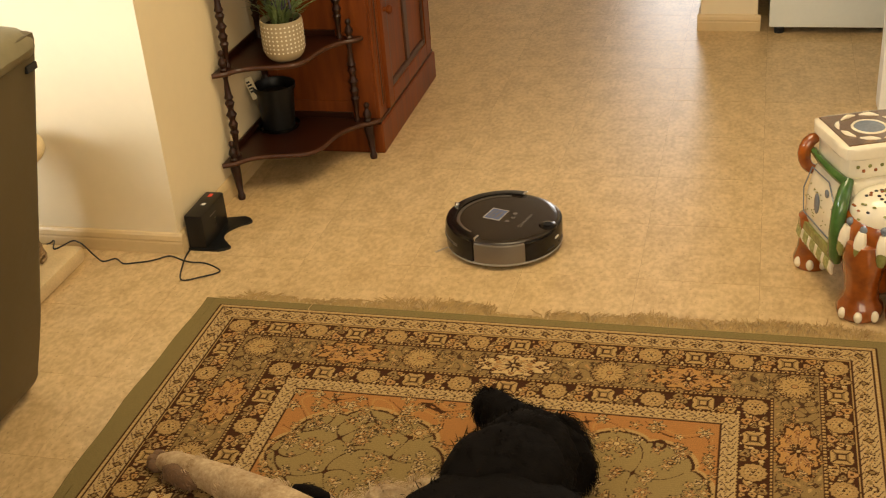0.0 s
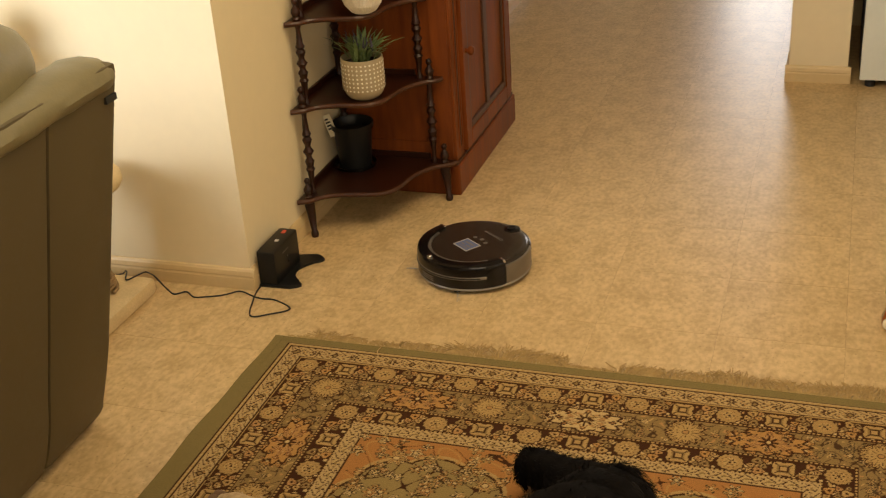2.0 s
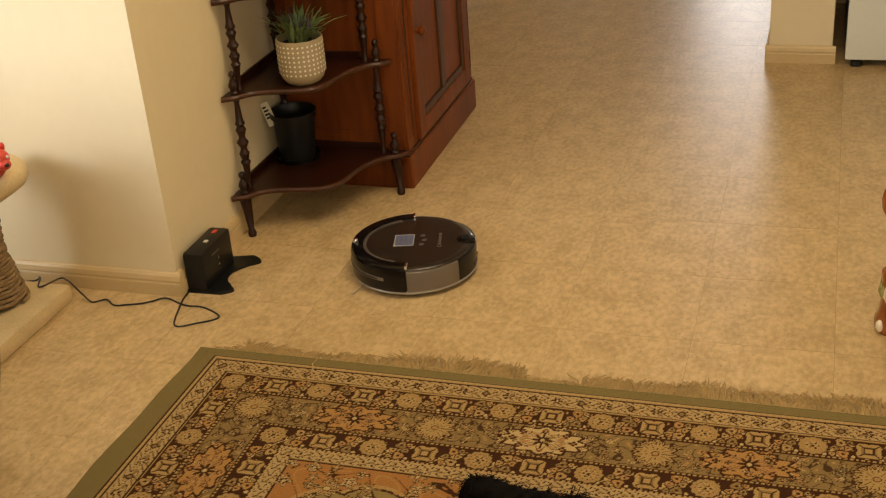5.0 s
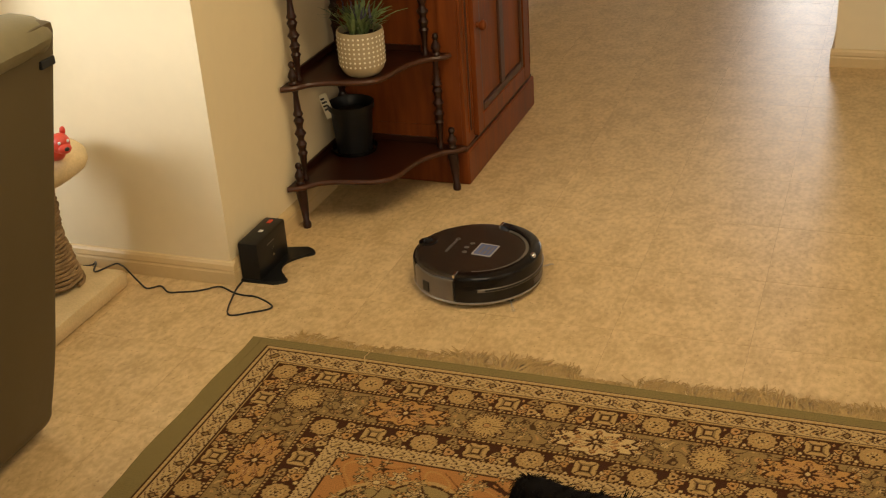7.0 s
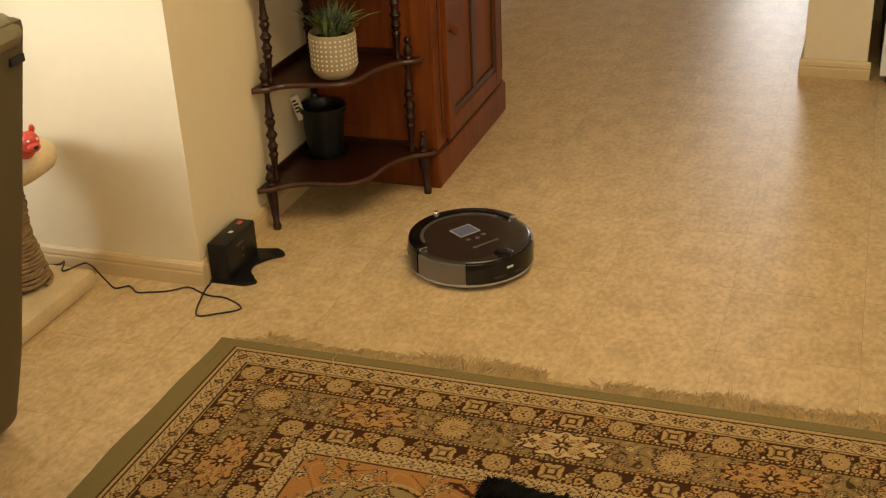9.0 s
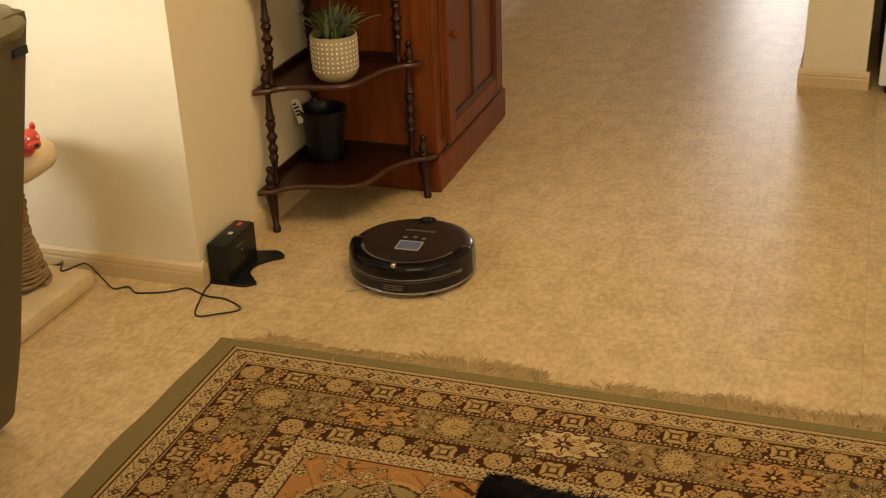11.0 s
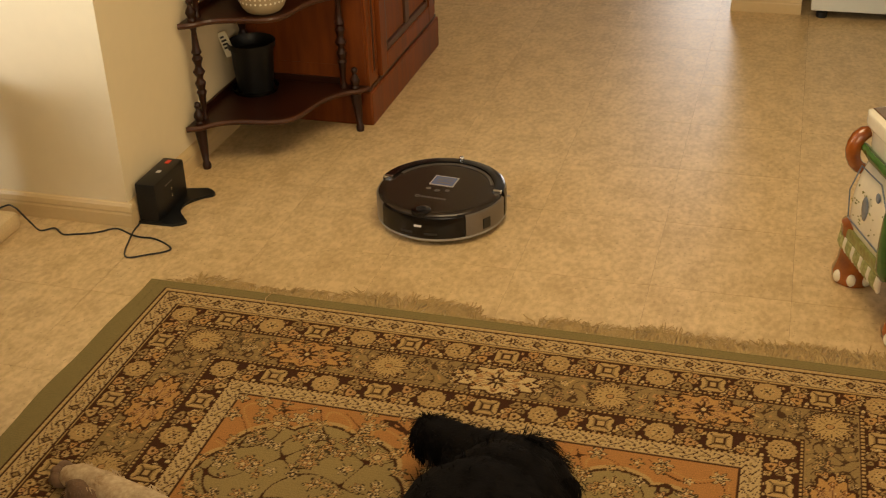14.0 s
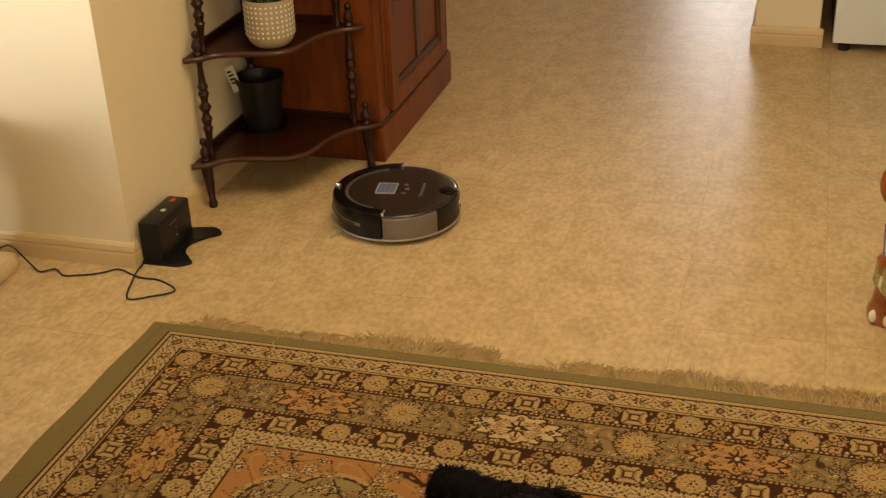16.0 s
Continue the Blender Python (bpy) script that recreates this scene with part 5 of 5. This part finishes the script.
def robot_vacuum():
    c = thing("robot_vacuum", 0.626, 0.545, 0, label="round smoky brown and black robot vacuum cleaner on the floor", category="robot vacuum")
    R = 0.170
    part("chassis", lathem([(0, 0.012), (0.155, 0.012), (0.166, 0.016), (0.166, 0.020), (0.160, 0.078), (0, 0.078)], 64), BLACK, c, smooth=True)
    part("base_rim", lathem([(0.150, 0.012), (0.168, 0.013), (0.1705, 0.017), (0.168, 0.0205), (0.160, 0.021)], 72), CLEARRIM, c, "light grey lower rim", smooth=True)
    # lid: the front lies towards +x
    lid = part("lid", lathem([(0, 0.0875), (0.10, 0.0872), (0.142, 0.0865), (0.156, 0.085), (0.1635, 0.081), (0.1655, 0.077), (0.155, 0.074), (0, 0.074)], 80), LID, c, "glossy smoky brown lid", smooth=True)
    part("lid_ridge", ring_sector(0.128, 0.137, 0.084, 0.0895, -72, 72, 0.003), SILVER, lid, "curved grey ridge", smooth=True)
    bumper = part("bumper", ring_sector(0.138, R + 0.001, 0.021, 0.0925, -86, 86, 0.012, 60), BLACK_GLOSS, c, "glossy black front bumper", smooth=True)
    part("bumper_strip", ring_sector(0.166, R + 0.0028, 0.050, 0.0585, -66, 66, 0.002, 50), SILVER, bumper, "grey trim strip", smooth=True)
    part("bumper_slot", ring_sector(0.166, R + 0.0036, 0.052, 0.0565, -60, 60, 0.001, 50), BLACK, bumper)
    for k in range(3):
        part("bumper_line", ring_sector(0.168, R + 0.0022, 0.028 + 0.006 * k, 0.030 + 0.006 * k, -9, 9, 0.0005, 10), SILVER, bumper)
    part("sensor", lathem([(0.0075, 0.090), (0.0078, 0.096), (0.0055, 0.100), (0, 0.101)], 18, (0.158, 0, 0)), CHROME, bumper, "small chrome sensor dome", smooth=True)
    for s in (-1, 1):
        part("bumper_clip", boxm(-0.004, 0.004, -0.012, 0.012, -0.005, 0.005, bevel=0.002, m=pose(0.152 * math.cos(radians(87)), s * 0.152 * math.sin(radians(87)), 0.088, 0, 0, s * 87 + 90)), CHROME, c, "chrome clip")
        sp = part("side_panel", ring_sector(0.150, R, 0.021, 0.079, 87.5 if s > 0 else -138, 138 if s > 0 else -87.5, 0.005, 30), SILVER, c, "pewter grey side panel", smooth=True)
        if s < 0:
            port = boxm(-0.012, 0.012, -0.003, 0.003, -0.014, 0.014, bevel=0.001, m=pose(0.1705 * math.cos(radians(-117)), 0.1695 * math.sin(radians(-117)), 0.042, 0, 0, -27))
            part("power_port", port, CABLE, sp, "square black power socket")
    rear = part("rear_panel", ring_sector(0.150, R, 0.021, 0.081, 138.6, 221.4, 0.006, 36), BLACK_GLOSS, c, "glossy black dust bin", smooth=True)
    part("release_tab", lathem([(0.0, 0.0895), (0.022, 0.0893), (0.0255, 0.0875), (0.026, 0.080), (0, 0.080)], 32, (-0.1425, 0, 0)), BLACK_GLOSS, rear, "rear release tab", smooth=True)
    part("release_button", lathem([(0.013, 0.089), (0.013, 0.0915), (0.0105, 0.092), (0.009, 0.0905), (0, 0.090)], 24, (-0.1425, 0, 0)), BLACK, rear, smooth=True)
    part("rear_mark", boxm(-0.001, 0.001, -0.010, 0.010, -0.003, 0.003, bevel=0.0008, m=pose(-0.1702, 0.0, 0.055)), LIGHT_WHITE, rear)
    for k in (-1, 1):
        part("rear_vent", boxm(-0.0015, 0.0015, -0.017, 0.017, -0.003, 0.003, bevel=0.0008, m=pose(-0.1665, 0.032 * k, 0.034, 0, 0, -11 * k)), CABLE, rear)
    # display and buttons
    fr_ = bmesh.new()
    for a, b, e, f in ((-0.024, 0.030, -0.033, -0.030), (-0.024, 0.030, 0.030, 0.033), (-0.024, -0.021, -0.030, 0.030), (0.027, 0.030, -0.030, 0.030)):
        box(fr_, a + 0.022, b + 0.022, e, f, 0.087, 0.0893)
    d = part("display_frame", fr_, CLEARRIM, lid, "pale display frame")
    part("display", boxm(0.001, 0.049, -0.030, 0.030, 0.087, 0.0886), SCREEN, d, "lit blue-grey display")
    for k, (a, b, e, f) in enumerate(((0.012, 0.018, -0.02, 0.018), (0.026, 0.032, -0.022, -0.006), (0.026, 0.032, 0.002, 0.02), (0.038, 0.042, -0.02, 0.02))):
        part("display_mark", boxm(a, b, e, f, 0.0884, 0.0890), MARK, d)
    for y, x in ((-0.026, -0.024), (0.0, -0.030), (0.026, -0.024)):
        part("button", lathem([(0.0065, 0.0868), (0.0068, 0.0882), (0.0052, 0.0884), (0.005, 0.0876), (0, 0.0876)], 18, (x, y, 0)), MARK, lid, smooth=True)
    part("badge", lathem([(0.004, 0.0874), (0.0042, 0.0879), (0.0065, 0.0879), (0.0068, 0.0874)], 18, (-0.072, 0.038, 0)), MARK, lid)
    for k in range(8):
        w = 0.006
        y = 0.025 - k * 0.0088
        part("print_bar", boxm(-0.076, -0.068, y - w / 2, y + w / 2, 0.0871, 0.0876), MARK, lid)
    for s in (-1, 1):
        wheel = tube(bmesh.new(), [(0.0, s * 0.098, 0.032), (0.0, s * 0.118, 0.032)], 0.032, 24)
        part("wheel", wheel, CABLE, c)
        arm_at = (0.125, s * 0.085)
        brush = part("side_brush", lathem([(0, 0.004), (0.012, 0.004), (0.012, 0.013), (0, 0.013)], 12, (*arm_at, 0)), BLACK, c)
        for k in range(3):
            a = k * 2.094 + s
            br = bmesh.new()
            for q in range(3):
                aa = a + (q - 1) * 0.06
                tube(br, [(arm_at[0], arm_at[1], 0.008), (arm_at[0] + 0.038 * math.cos(aa), arm_at[1] + 0.038 * math.sin(aa), 0.005), (arm_at[0] + 0.062 * math.cos(aa), arm_at[1] + 0.062 * math.sin(aa), 0.002)], 0.0007, 4)
            part("bristles", br, CLEARRIM, brush)
    return c


robot = robot_vacuum()


# ---- floor tiles ----
bm = bmesh.new()
box(bm, 0.00028, TILE - 0.00028, 0.00028, TILE - 0.00028, -0.004, 0.0)
for v in bm.verts:
    if v.co.z > -0.001:
        v.co.x += 0.0002 if v.co.x < 0.1 else -0.0002
        v.co.y += 0.0002 if v.co.y < 0.1 else -0.0002
tile_mesh = bpy.data.meshes.new("tile")
bm.to_mesh(tile_mesh)
bm.free()
tile_mesh.materials.append(VINYL)
for i in range(-8, 5):
    for j in range(-5, 23):
        x, y = SEAM_X + i * TILE, SEAM_Y + j * TILE
        if x > 2.4 or (x < -0.75 and y > 0.4) or (x + TILE < WX and y > WY):
            continue
        ob = new("tile", tile_mesh)
        ob.location = (x, y, 0)
        ob.parent = floor


# ---- what moves ----
ROBOT_ROWS = [
    (0, 0.615, 0.553, 163.2),
    (0.25, 0.552, 0.567, 163.6),
    (0.5, 0.487, 0.585, 164),
    (0.75, 0.418, 0.606, 166),
    (1, 0.351, 0.624, 167.6),
    (1.25, 0.296, 0.634, 168.5),
    (1.5, 0.271, 0.640, 181),
    (1.75, 0.273, 0.638, 207),
    (2, 0.276, 0.634, 232),
    (2.25, 0.277, 0.640, 257),
    (2.5, 0.279, 0.645, 284.5),
    (2.75, 0.286, 0.645, 313),
    (2.9, 0.290, 0.644, 332),
    (3.2, 0.288, 0.640, 373),
    (3.7, 0.281, 0.638, 424.4),
    (4.2, 0.269, 0.635, 474),
    (4.7, 0.256, 0.632, 523.5),
    (5.3, 0.239, 0.624, 581),
    (5.5, 0.233, 0.614, 597.5),
    (5.75, 0.230, 0.601, 618.5),
    (6, 0.231, 0.588, 640.8),
    (6.25, 0.237, 0.579, 665),
    (6.5, 0.249, 0.573, 687),
    (6.75, 0.270, 0.565, 700),
    (7, 0.293, 0.563, 714),
    (7.25, 0.316, 0.567, 732),
    (7.5, 0.336, 0.577, 751),
    (7.75, 0.354, 0.592, 771),
    (8, 0.363, 0.611, 791),
    (8.25, 0.362, 0.634, 810),
    (8.5, 0.355, 0.657, 828.5),
    (8.8, 0.336, 0.677, 851),
    (9.2, 0.306, 0.685, 877.5),
    (9.9, 0.258, 0.660, 922.2),
    (10.6, 0.208, 0.627, 967.6),
    (11.3, 0.167, 0.585, 1011),
    (11.5, 0.186, 0.555, 1024),
    (11.75, 0.214, 0.530, 1036),
    (12, 0.242, 0.514, 1048.5),
    (12.3, 0.281, 0.503, 1065),
    (12.5, 0.311, 0.497, 1077),
    (12.8, 0.352, 0.500, 1094.5),
    (13, 0.376, 0.513, 1106),
    (13.25, 0.403, 0.534, 1120.5),
    (13.5, 0.424, 0.560, 1134.5),
    (13.75, 0.438, 0.590, 1150),
    (14, 0.443, 0.621, 1165),
    (14.25, 0.438, 0.656, 1179),
    (14.5, 0.426, 0.690, 1193),
    (14.75, 0.407, 0.720, 1206),
    (15, 0.382, 0.742, 1219.5),
    (15.3, 0.343, 0.765, 1234),
    (15.6, 0.298, 0.784, 1250.5),
    (15.8, 0.264, 0.789, 1259.5),
    (16, 0.230, 0.790, 1268),
]


def motions():
    walk(robot, [(t, pose(x, y, 0, 0, 0, a)) for t, x, y, a in ROBOT_ROWS])
    hx, hy, hz = HEAD_AT
    walk(dog_head, [(t, pose(hx + dx, hy + dy, hz, 0, 0, a)) for t, dx, dy, a in ((0, -0.008, -0.012, -43), (0.4, -0.010, -0.012, -42), (0.8, -0.016, -0.006, -36), (1.2, -0.028, 0.0, -28), (1.7, -0.032, 0.002, -25), (5.0, -0.032, 0.002, -26), (10.0, -0.032, 0.002, -25), (16.0, -0.032, 0.002, -25))])


motions()
